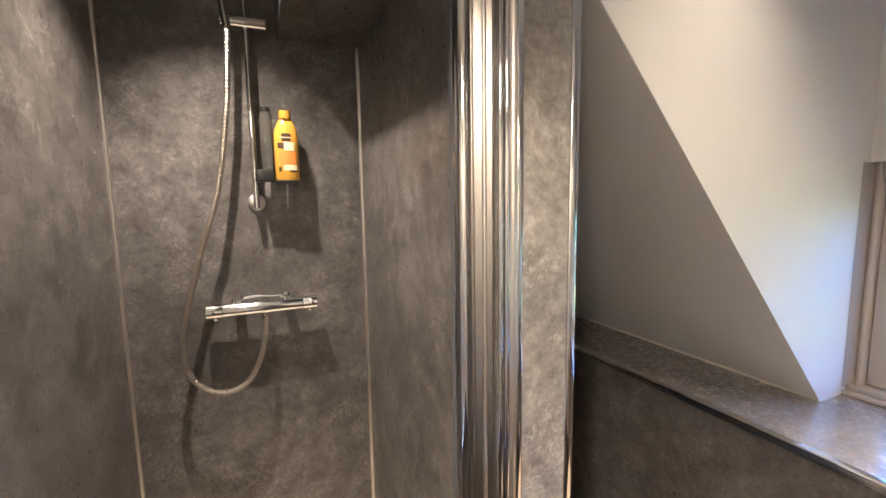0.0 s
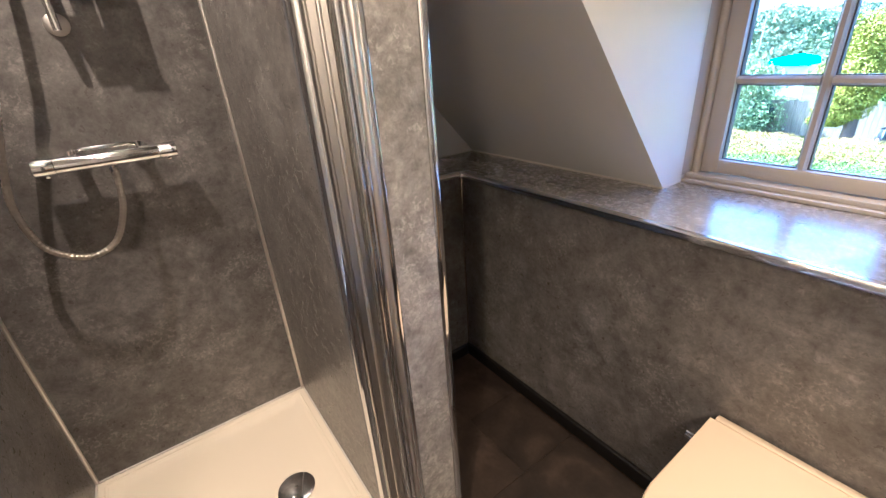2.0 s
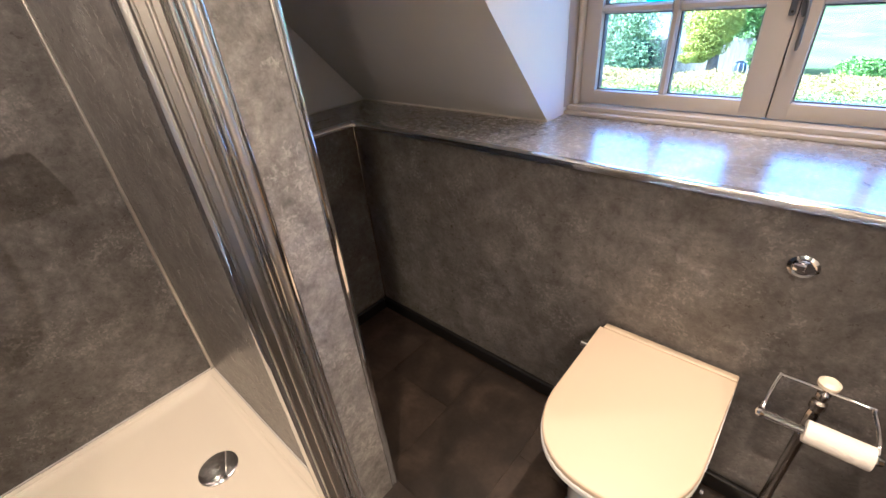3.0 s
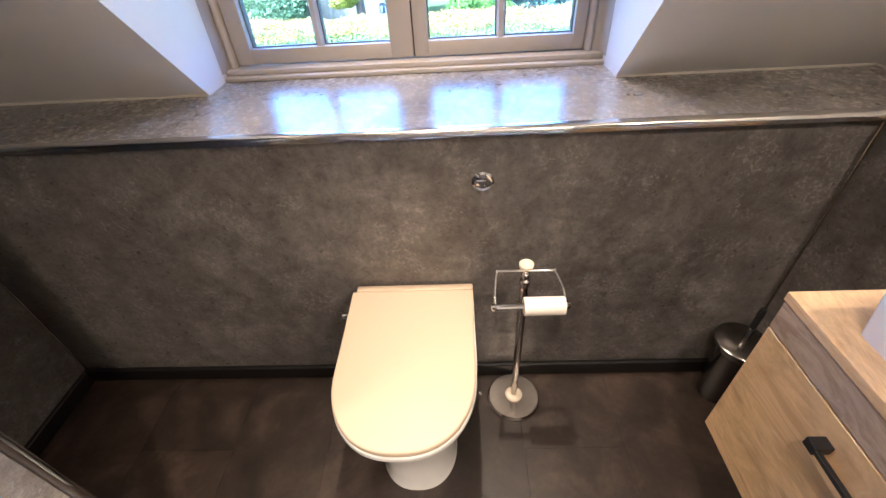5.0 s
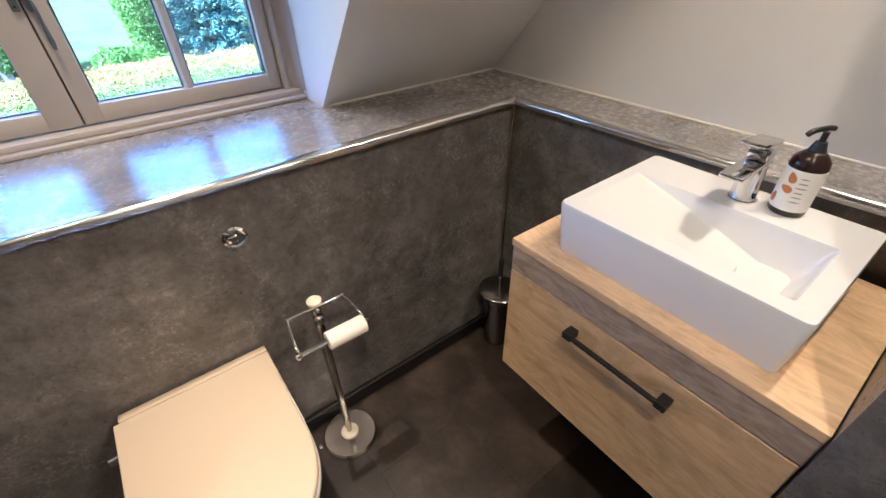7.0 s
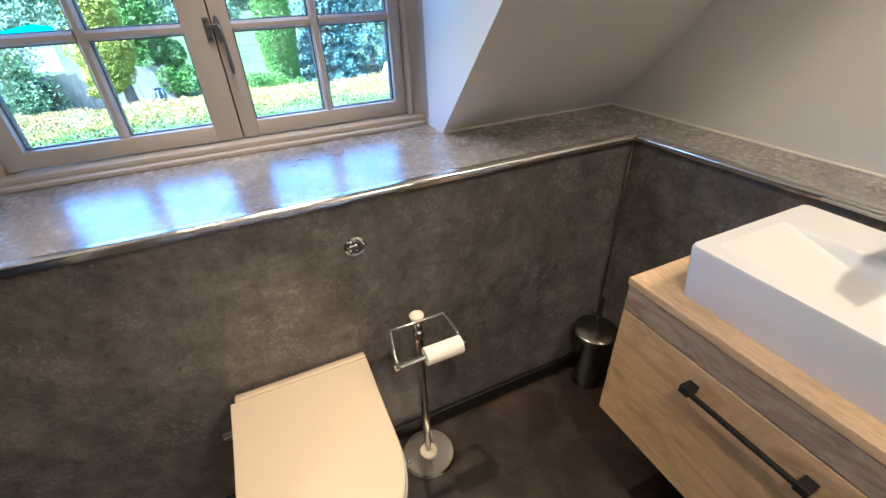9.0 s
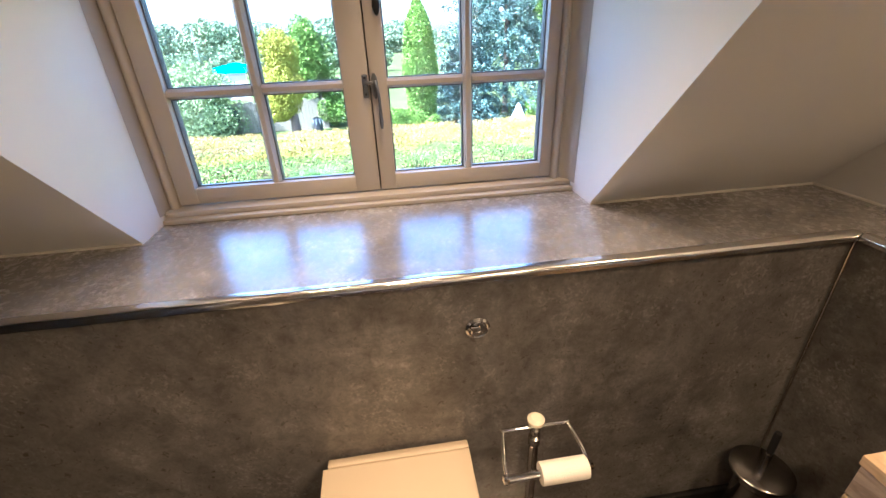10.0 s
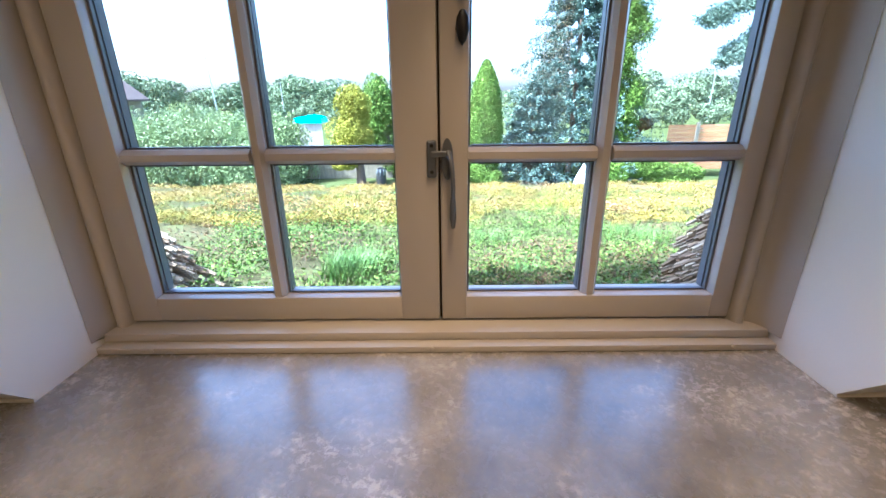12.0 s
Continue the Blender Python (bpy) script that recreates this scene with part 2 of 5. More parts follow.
def smooth_path(points, steps=8):
    pts = [Vector(p) for p in points]
    pts = [pts[0]] + pts + [pts[-1]]
    out = []
    for a, b, c, d in zip(pts, pts[1:], pts[2:], pts[3:]):
        for k in range(steps):
            t = k / steps
            out.append(0.5 * ((2 * b) + (c - a) * t + (2 * a - 5 * b + 4 * c - d) * t * t + (3 * b - a - 3 * c + d) * t ** 3))
    return out + [pts[-1]]


def tube(points, r, n=10, bm=None, radii=None):
    bm = bm or bmesh.new()
    pts = [Vector(p) for p in points]
    rings = []
    up = Vector((0.13, 0.27, 0.95)).normalized()
    for k, p in enumerate(pts):
        d = (pts[min(k + 1, len(pts) - 1)] - pts[max(k - 1, 0)]).normalized()
        s = d.cross(up)
        if s.length < 0.1:
            s = d.cross(Vector((1, 0, 0)))
        s.normalize()
        u = s.cross(d).normalized()
        up = u
        rr = radii[k] if radii else r
        rings.append([bm.verts.new(p + (s * math.cos(2 * math.pi * j / n) + u * math.sin(2 * math.pi * j / n)) * rr) for j in range(n)])
    for p, q in zip(rings, rings[1:]):
        for j in range(n):
            bm.faces.new((p[j], p[(j + 1) % n], q[(j + 1) % n], q[j]))
    bm.faces.new(rings[0])
    bm.faces.new(rings[-1][::-1])
    return bm


def structure(name, bm, mat, label, category, smooth=False):
    return tagged(mesh_ob(name, bm, mat, smooth), label, category, kind="structure")


# ---- the room ----
LEDGE_Z = 0.89
DX0, DX1 = -0.73, 0.36
WEST, WEST_LOW = -1.668, -1.4
CEIL = 2.25


def east(y):
    return 0.836 - 0.06 * y


def east_up(y):
    return 1.012 - 0.03 * (y - 0.28)


def slope_z(y):
    return LEDGE_Z + (0.284 - y) / 0.906


floor = structure("floor", box(-1.8, 1.3, -2.4, 0.3, -0.06, -0.004), GAP, "dark subfloor under brown vinyl tiles", "floor")
structure("ceiling", box(-1.8, 1.3, -2.4, -0.985, CEIL, CEIL + 0.05), WALL, "plain white painted flat ceiling", "ceiling")
structure("ceiling_purlin", box(-1.8, 1.3, -0.986, -0.68, 1.985, CEIL + 0.05), WALL, "boxed purlin painted white under the roof", "ceiling")
bm = box(-1.649, -0.7225, -0.996, -0.7355, 1.972, 1.984)
box(-1.649, -0.7225, -0.996, -0.9865, 1.9845, CEIL - 0.001, bm=bm)
structure("ceiling_shower_cladding", bm, PANEL, "dark stone-look cladding under the shower purlin", "ceiling")
bm = bmesh.new()
for a, b in ((-1.8, DX0 - 0.001), (DX1 + 0.001, 1.3)):
    prism([(0.3, slope_z(0.3)), (-0.708, slope_z(-0.708)), (-0.708, slope_z(-0.708) + 0.05), (0.3, slope_z(0.3) + 0.05)], 0, a, b, bm)
structure("ceiling_slope", bm, WALL, "sloping white painted ceiling under the roof", "ceiling")

bm = prism([(0.29, LEDGE_Z - 0.01), (0.56, LEDGE_Z - 0.01), (0.56, CEIL), (-0.68, CEIL), (-0.68, 1.957)], 0, DX0 - 0.03, DX0)
structure("wall_dormer_west", bm, WALL, "white painted dormer cheek beside the window", "wall")
structure("wall_dormer_east", prism([(0.29, LEDGE_Z - 0.01), (0.56, LEDGE_Z - 0.01), (0.56, CEIL), (-0.68, CEIL), (-0.68, 1.957)], 0, DX1, DX1 + 0.03), WALL, "white painted dormer cheek beside the window", "wall")
structure("ceiling_dormer", box(DX0 - 0.03, DX1 + 0.03, -0.679, 0.62, CEIL + 0.001, CEIL + 0.05), WALL, "white painted dormer ceiling", "ceiling")

wall_n = structure("wall_north", box(WEST_LOW, 0.86, 0.0, 0.012, 0, LEDGE_Z - 0.008), PANEL, "mottled grey stone-look panel below the window ledge", "wall")
structure("wall_north_outer", box(-1.8, 1.3, 0.56, 0.62, -0.1, 0.885), WALL, "outer wall below the window", "wall")
structure("wall_north_head", box(DX0, DX1, 0.42, 0.62, 1.531, CEIL), WALL, "white painted wall above the window", "wall")
bm = box(-1.8, DX0 - 0.03, 0.31, 0.62, 0.885, 1.1)
box(DX1 + 0.03, 1.3, 0.31, 0.62, 0.885, 1.1, bm=bm)
structure("wall_eaves", bm, WALL, "blocked eaves behind the sloping ceiling", "wall")
structure("wall_west_lower", box(WEST_LOW - 0.012, WEST_LOW, -0.578, 0.0, 0, LEDGE_Z - 0.008), PANEL, "grey stone-look panel on the low side wall", "wall")
structure("wall_west", box(WEST - 0.1, WEST, -0.578, 0.4, 0, CEIL), WALL, "white painted side wall above the ledge", "wall")
structure("wall_west_shower", box(WEST - 0.1, -1.65, -1.475, -0.735, 0, CEIL), PANEL, "mottled grey stone-look shower back panel", "wall")
structure("wall_east_lower", prism([(east(0), 0), (east(-0.94), -0.94), (east(-0.94) + 0.012, -0.94), (east(0) + 0.012, 0)], 2, 0, LEDGE_Z - 0.008), PANEL, "grey stone-look panel behind the vanity", "wall")
structure("wall_east", prism([(east_up(0.4), 0.4), (east_up(-2.4), -2.4), (1.35, -2.4), (1.35, 0.4)], 2, 0, CEIL), WALL, "white painted side wall above the ledge", "wall")
structure("wall_return", box(0.452, 1.4, -1.1, -0.94, 0, CEIL), PANEL, "dark grey panelled return wall beside the vanity", "wall")
structure("wall_partition", box(WEST, -0.722, -0.735, -0.578, 0, 2.0), PANEL, "grey stone-look shower partition wall", "wall")
structure("wall_shower_south", box(WEST - 0.1, -0.722, -1.575, -1.475, 0, CEIL), PANEL, "grey stone-look shower side wall", "wall")
structure("wall_south", box(-1.8, 1.35, -2.5, -2.4, 0, CEIL), WALL, "plain white wall behind the shower room", "wall")
structure("wall_south_west", box(-1.9, -1.8, -2.5, -1.5, 0, CEIL), WALL, "plain white side wall", "wall")
# deck out of view, added to block the sun above the ceilings
bm = box(-2.2, 1.7, -2.8, -0.6, CEIL + 0.06, CEIL + 0.12)
box(DX0 - 0.07, DX1 + 0.07, -0.5995, 0.66, CEIL + 0.06, CEIL + 0.12, bm=bm)
structure("roof", bm, WALL, "unseen roof deck that keeps the sun out of the shower room", "roof")

out = [(WEST, 0.298), (DX0, 0.298), (DX0, 0.46), (DX1, 0.46), (DX1, 0.298), (east_up(0.298) + 0.01, 0.298), (east_up(-0.94) + 0.01, -0.94),
       (east(-0.94) - 0.004, -0.94), (east(0) - 0.004, -0.004), (WEST_LOW + 0.004, -0.004), (WEST_LOW + 0.004, -0.578), (WEST, -0.578)]
ledge = structure("window_ledge", prism(out, 2, LEDGE_Z - 0.01, LEDGE_Z), LEDGE, "glossy grey stone-look ledge and window sill", "ledge")


edge = empty("ledge_edge_trim", (0, 0, LEDGE_Z), "polished aluminium edge trim along the stone-look ledge", "trim")


def edge_trim(a, b, out):
    """A trim with a flat top flange and a rounded nose towards out, from a to b, gently wavy."""
    sec = [(-0.009, -0.001), (-0.009, 0.0012), (0.0, 0.0015)]
    sec += [(0.002 + 0.011 * math.sin(radians(t)), -0.0095 + 0.011 * math.cos(radians(t))) for t in range(15, 91, 15)]
    sec += [(0.013, -0.017), (0.002, -0.017), (0.002, -0.002)]
    a, b, out = Vector(a), Vector(b), Vector(out).normalized()
    n = max(4, int((b - a).length / 0.05))
    tb = bmesh.new()
    rings = []
    for k in range(n + 1):
        p = a.lerp(b, k / n) + out * 0.0006 * math.sin(k * 1.9) + Vector((0, 0, 0.0004 * math.sin(k * 2.7 + 1)))
        rings.append([tb.verts.new(p + out * o + Vector((0, 0, h))) for o, h in sec])
    m = len(sec)
    for p, q in zip(rings, rings[1:]):
        for k in range(m):
            tb.faces.new((p[k], p[(k + 1) % m], q[(k + 1) % m], q[k]))
    tb.faces.new(rings[0])
    tb.faces.new(rings[-1][::-1])
    return tb


part("trim_strip", edge_trim((WEST_LOW + 0.002, 0, 0), (east(0) - 0.002, 0, 0), (0, -1, 0)), EDGE_METAL, edge, "", True)
part("trim_strip", edge_trim((WEST_LOW, -0.014, 0), (WEST_LOW, -0.578, 0), (1, 0, 0)), EDGE_METAL, edge, "", True)
part("trim_strip", edge_trim((east(-0.014), -0.014, 0), (east(-0.94), -0.94, 0), (-1, -0.06, 0)), EDGE_METAL, edge, "", True)
for x, y, name in ((WEST_LOW, 0, "corner_bead_west"), (east(0), 0, "corner_bead_east")):
    structure(name, rod((x + (0.003 if x < 0 else -0.003), y - 0.003, 0.05), (x + (0.003 if x < 0 else -0.003), y - 0.003, LEDGE_Z - 0.01), 0.003, n=8), CHROME_DULL, "thin metal trim in the panel corner", "trim", True)
bead = bmesh.new()
for a, b in ((WEST, DX0), (DX1, east_up(0.28))):
    rod((a, 0.279, LEDGE_Z + 0.001), (b, 0.279, LEDGE_Z + 0.001), 0.004, n=8, bm=bead)
rod((WEST + 0.002, 0.28, LEDGE_Z + 0.001), (WEST + 0.002, -0.578, LEDGE_Z + 0.001), 0.004, n=8, bm=bead)
rod((east_up(0.28) - 0.002, 0.28, LEDGE_Z + 0.001), (east_up(-0.94) - 0.002, -0.94, LEDGE_Z + 0.001), 0.004, n=8, bm=bead)
structure("sealant_bead", bead, SILICONE, "pale silicone bead where the ledge meets the walls", "trim", True)

bm = box(WEST_LOW, east(0), -0.018, -0.0005, 0, 0.058, 0.006, 3)
box(WEST_LOW, WEST_LOW + 0.018, -0.578, -0.019, 0, 0.058, 0.006, 3, bm=bm)
structure("baseboard", bm, SKIRT, "low black skirting along the stone-look panels", "skirting")

# ---- window ----
window = empty("window_1", (-0.184, 0.46, LEDGE_Z), "white painted two-casement cottage window above the ledge", "window")
window["kind"] = "structure"


def local(bm, parent):
    bmesh.ops.translate(bm, verts=bm.verts, vec=-Vector(parent.location))
    return bm


def wpart(name, bm, mat, parent, label="", smooth=False):
    ob = part(name, bm, mat, parent, label, smooth)
    return ob


WZ0, WZ1 = 0.917, 1.482
bm = box(DX0 + 0.001, DX1 - 0.001, 0.386, 0.52, LEDGE_Z + 0.001, LEDGE_Z + 0.012, 0.0012, 2)
box(DX0 + 0.001, DX1 - 0.001, 0.405, 0.52, LEDGE_Z + 0.0125, WZ0, 0.002, bm=bm)
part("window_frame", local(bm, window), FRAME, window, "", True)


def jamb(inner, cheek):
    """A jamb with a round bead by the casement and a hollow curve out to the cheek; outline in x and y."""
    s = 1 if cheek > inner else -1
    pts = [(inner, 0.52), (inner, 0.437)]
    for k in range(1, 12):
        a = radians(180 + 17 * k)
        pts.append((inner + s * (0.0105 + 0.0105 * math.cos(a)), 0.437 + 0.0125 * math.sin(a)))
    a, b, c = (inner + s * 0.0205, 0.434), (cheek - s * 0.007, 0.43), (cheek - s * 0.001, 0.382)
    for k in range(11):
        t = k / 10
        pts.append(tuple((1 - t) ** 2 * p + 2 * t * (1 - t) * q + t * t * w for p, q, w in zip(a, b, c)))
    pts.append((cheek - s * 0.001, 0.52))
    return prism(pts, 2, WZ0 - 0.003, 1.53)


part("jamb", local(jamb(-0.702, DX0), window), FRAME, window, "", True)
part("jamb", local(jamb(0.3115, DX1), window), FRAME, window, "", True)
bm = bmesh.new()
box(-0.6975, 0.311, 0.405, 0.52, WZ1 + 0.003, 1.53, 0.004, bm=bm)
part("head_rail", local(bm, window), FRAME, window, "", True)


def casement(x0, x1, panes, stile0, stile1):
    fr = bmesh.new()
    y0, y1 = 0.44, 0.485
    g0, g1 = x0 + stile0, x1 - stile1
    b0, b1 = WZ0 + 0.004, WZ0 + 0.046
    box(x0, g0, y0, y1, b0, WZ1, 0.003, bm=fr)
    box(g1, x1, y0, y1, b0, WZ1, 0.003, bm=fr)
    box(g0 - 0.002, g1 + 0.002, y0 + 0.001, y1, b0, b1, 0.003, bm=fr)
    box(g0 - 0.002, g1 + 0.002, y0 + 0.001, y1, 1.43, WZ1, 0.003, bm=fr)
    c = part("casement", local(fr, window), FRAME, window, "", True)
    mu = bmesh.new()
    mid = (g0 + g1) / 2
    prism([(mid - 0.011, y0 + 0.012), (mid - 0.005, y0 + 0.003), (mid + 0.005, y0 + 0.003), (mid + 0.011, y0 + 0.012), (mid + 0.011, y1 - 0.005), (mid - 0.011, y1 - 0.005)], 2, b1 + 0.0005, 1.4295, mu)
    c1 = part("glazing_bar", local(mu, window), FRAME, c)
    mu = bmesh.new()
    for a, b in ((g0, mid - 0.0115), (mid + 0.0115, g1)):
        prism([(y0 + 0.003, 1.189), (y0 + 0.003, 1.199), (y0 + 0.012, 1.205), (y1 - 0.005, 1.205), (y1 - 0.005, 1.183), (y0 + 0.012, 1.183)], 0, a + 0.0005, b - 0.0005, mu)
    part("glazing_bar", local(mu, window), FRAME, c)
    for a, b in ((g0, mid - 0.011), (mid + 0.011, g1)):
        for c0, c1z in ((b1, 1.183), (1.205, 1.43)):
            gl = box(a, b, 0.467, 0.471, c0, c1z)
            p = part("pane", local(gl, window), GLASS, c)
            p.visible_shadow = False
            ga = bmesh.new()
            for q in ((a, a + 0.004, c0, c1z), (b - 0.004, b, c0, c1z), (a + 0.0045, b - 0.0045, c0, c0 + 0.004), (a + 0.0045, b - 0.0045, c1z - 0.004, c1z)):
                box(q[0] + 0.0005, q[1], 0.4605, 0.4665, q[2] + 0.0005, q[3] - 0.0005, bm=ga)
            part("glazing_seal", local(ga, window), RUBBER, c)
            gb = box(a + 0.0003, a + 0.003, 0.4715, 0.4856, c0 + 0.0005, c1z - 0.0005)
            box(b - 0.003, b - 0.0003, 0.4715, 0.4856, c0 + 0.0005, c1z - 0.0005, bm=gb)
            part("outer_seal", local(gb, window), RUBBER, c)


casement(-0.7005, -0.1765, 2, 0.0485, 0.0645)
casement(-0.1735, 0.31, 2, 0.0415, 0.033)
for a, b in ((-0.664, -0.658), (0.283, 0.289)):
    part("outer_stop", local(box(a, b, 0.4855, 0.5, WZ0 + 0.046, 1.43), window), GAP, window)
part("meeting_gap", local(box(-0.1763, -0.1737, 0.45, 0.484, WZ0 + 0.004, WZ1), window), GAP, window)
catch = empty("window_catch", (-0.163, 0.434, 1.19), "blue-grey iron casement catch with a teardrop handle", "window catch")
part("back_plate", squash(lathe([(0, 0), (0.018, 0), (0.017, 0.004), (0, 0.005)], (0, 0, 0), 24, turn=pose(0, 0, 0, 90, 0, 0)), 0.5, 1.0, 1.7), PEWTER, catch, "", True)
part("hook_plate", box(-0.03, -0.016, -0.002, 0.005, -0.027, 0.028, 0.003), PEWTER, catch)
part("hook_bridge", box(-0.024, 0.006, -0.009, -0.003, 0.004, 0.013, 0.002), PEWTER, catch)
for z in (-0.018, 0.02):
    part("screw", lathe([(0, 0), (0.003, 0), (0.002, 0.0015), (0, 0.002)], (-0.023, -0.002, z), 10, turn=pose(0, 0, 0, 90, 0, 0)), IRON, catch)
part("lever", tube(smooth_path([(0.0, -0.005, 0.012), (0.005, -0.015, 0.0), (0.008, -0.018, -0.03), (0.008, -0.015, -0.06)]), 0.0035), PEWTER, catch, "", True)
part("grip", lathe([(0, -0.102), (0.003, -0.1), (0.0052, -0.085), (0.0042, -0.062), (0.0028, -0.045)], (0.008, -0.0155, 0), 12), PEWTER, catch, "", True)
stay = empty("window_bolt", (-0.142, 0.434, 1.38), "small black iron fastener on the casement stile", "window fastener")
part("plate", squash(lathe([(0, 0), (0.02, 0), (0.019, 0.004), (0, 0.005)], (0, 0, 0.035), 24, turn=pose(0, 0, 0, 90, 0, 0)), 0.36, 1.0), IRON, stay, "", True)
part("drop_handle", squash(lathe([(0, -0.028), (0.005, -0.022), (0.0095, -0.008), (0.008, 0.006), (0.004, 0.014), (0, 0.016)], (0, -0.008, -0.012), 20), 1.0, 0.7), IRON, stay, "", True)
for x in (-0.19, 0.29, -0.64):
    s = tagged(mesh_ob("screw_head", lathe([(0, 0), (0.004, 0.0), (0.004, 0.0015), (0, 0.003)], (x, 0.386, LEDGE_Z + 0.008), 12, turn=pose(0, 0, 0, 90, 0, 0)), FRAME), "painted screw head in the window's bottom rail", "screw", "screws in the window rail")

# ---- shower ----
tray = empty("shower_tray", (-1.2, -1.105, 0), "white acrylic shower tray with a chrome drain", "shower tray")


def tray_mesh():
    bm = bmesh.new()
    x0, x1, y0, y1 = -1.649, -0.76, -1.474, -0.736
    steps = [(0.0, 0.0), (0.0, 0.04), (0.028, 0.04), (0.04, 0.03), (0.09, 0.026)]
    rings = []
    for d, z in steps:
        rings.append([bm.verts.new((x, y, z)) for x, y in ((x0 + d, y0 + d), (x1 - d, y0 + d), (x1 - d, y1 - d), (x0 + d, y1 - d))])
    for p, q in zip(rings, rings[1:]):
        for k in range(4):
            bm.faces.new((p[k], p[(k + 1) % 4], q[(k + 1) % 4], q[k]))
    bm.faces.new(rings[-1])
    bm.faces.new(rings[0])
    bmesh.ops.bevel(bm, geom=[e for e in bm.edges if all(v.co.z > 0.02 for v in e.verts)], offset=0.006, segments=2, affect="EDGES")
    return bm


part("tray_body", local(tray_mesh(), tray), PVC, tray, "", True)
part("drain_cover", local(lathe([(0.06, 0.0265), (0.06, 0.031), (0.052, 0.035), (0.0, 0.037)], (-1.192, -0.918, 0)), tray), CHROME, tray, "domed chrome drain cover", True)
part("drain_screw", local(lathe([(0.006, 0.037), (0.005, 0.039), (0, 0.04)], (-1.192, -0.918, 0), 12), tray), CHROME_DULL, tray, "", True)
for x, y, name in ((-1.648, -0.738, "corner_trim_north"), (-1.648, -1.472, "corner_trim_south")):
    structure(name, rod((x, y, 0.04), (x, y, 1.985 if y > -1 else CEIL), 0.0075, n=10), TRIM, "satin metal trim in the shower panel corner", "trim", True)
bm = rod((-1.648, -1.474, 0.041), (-1.648, -0.737, 0.041), 0.003, n=8)
rod((-1.648, -0.7375, 0.041), (-0.85, -0.7375, 0.041), 0.003, n=8, bm=bm)
rod((-1.648, -1.4725, 0.041), (-0.77, -1.4725, 0.041), 0.003, n=8, bm=bm)
structure("shower_sealant", bm, SILICONE, "pale silicone bead round the shower tray", "trim", True)

mixer = empty("shower_mixer", (-1.59, -1.084, 1.115), "chrome thermostatic bar mixer on the shower panel", "shower mixer")
part("body", rod((0, -0.118, 0), (0, 0.118, 0), 0.021, n=32), CHROME, mixer, "", True)
for s in (-1, 1):
    bm = lathe([(0, 0), (0.0215, 0), (0.022, 0.001), (0.022, 0.044), (0.0212, 0.045), (0, 0.045)], (0, s * 0.119, 0), 32, turn=pose(0, 0, 0, -90 * s, 0, 0))
    part("knob", bm, CHROME, mixer, "", True)
    part("knob_button", box(-0.006, 0.006, s * 0.14 - 0.006, s * 0.14 + 0.006, -0.027, -0.021, 0.002), CHROME, mixer)
    part("wall_union", rod((-0.058, s * 0.075, 0), (-0.01, s * 0.075, 0), 0.015), CHROME, mixer, "", True)
    part("wall_rosette", lathe([(0.03, 0), (0.03, 0.004), (0.018, 0.012), (0.014, 0.014)], (-0.0595, s * 0.075, 0), 28, turn=pose(0, 0, 0, 0, 90, 0)), CHROME, mixer, "", True)
part("top_rail", tube([(-0.004, -0.07, 0.018), (0.0, -0.068, 0.03), (0.0, -0.05, 0.034), (0, 0.05, 0.034), (0, 0.068, 0.03), (-0.004, 0.07, 0.018)], 0.0055), CHROME, mixer, "", True)
part("hose_outlet", lathe([(0.0, 0), (0.011, 0), (0.011, -0.015), (0.009, -0.022), (0, -0.022)], (0, 0, -0.019), 20), CHROME, mixer, "", True)

rail = empty("shower_rail", (-1.6, -1.086, 1.445), "chrome riser rail on the grey shower panel", "shower rail")
part("pole", rod((0, 0, -0.012), (0, 0, 0.74), 0.009), CHROME, rail, "", True)
part("wall_bracket", rod((-0.049, 0, 0.005), (-0.004, 0, 0.005), 0.01), CHROME, rail, "", True)
part("wall_plate", lathe([(0.027, 0), (0.027, 0.004), (0.022, 0.008), (0.0, 0.009)], (-0.0495, 0, 0.005), 28, turn=pose(0, 0, 0, 0, 90, 0)), TRIM, rail, "", True)
part("slider", rod((0.012, -0.066, 0.538), (0.012, 0.056, 0.538), 0.017, n=28), CHROME, rail, "", True)
hand = empty("shower_handset", (-1.565, -1.135, 1.975), "chrome shower handset in its slider above the rail", "shower handset")
part("grip", tube(smooth_path([(0, 0, -0.02), (0.0, -0.01, 0.06), (0.03, -0.02, 0.16)]), 0.012), CHROME, hand, "", True)
part("spray_head", lathe([(0, 0), (0.05, 0.0), (0.055, 0.008), (0.03, 0.025), (0, 0.03)], (0.05, -0.022, 0.18), 32, turn=pose(0, 0, 0, 0, 70, 0)), CHROME, hand, "", True)


def hose_mesh():
    pts = smooth_path([(-1.56, -1.134, 1.95), (-1.56, -1.14, 1.85), (-1.56, -1.152, 1.713), (-1.56, -1.19, 1.483), (-1.56, -1.247, 1.301), (-1.56, -1.297, 1.119), (-1.56, -1.312, 1.017), (-1.56, -1.29, 0.916),
                       (-1.56, -1.217, 0.865), (-1.56, -1.144, 0.888), (-1.565, -1.098, 0.973), (-1.582, -1.083, 1.06), (-1.59, -1.084, 1.1)], 24)
    dense, rr = [], []
    length = 0.0
    total = sum((b - a).length for a, b in zip(pts, pts[1:]))
    step, at = 0.0028, 0.0
    for a, b in zip(pts, pts[1:]):
        seg = (b - a).length
        while at <= length + seg:
            dense.append(a.lerp(b, (at - length) / seg))
            rr.append((0.0094, 0.0092, 0.008, 0.0078)[len(dense) % 4])
            at += step
        length += seg
    return tube(dense, 0.007, 8, radii=rr)


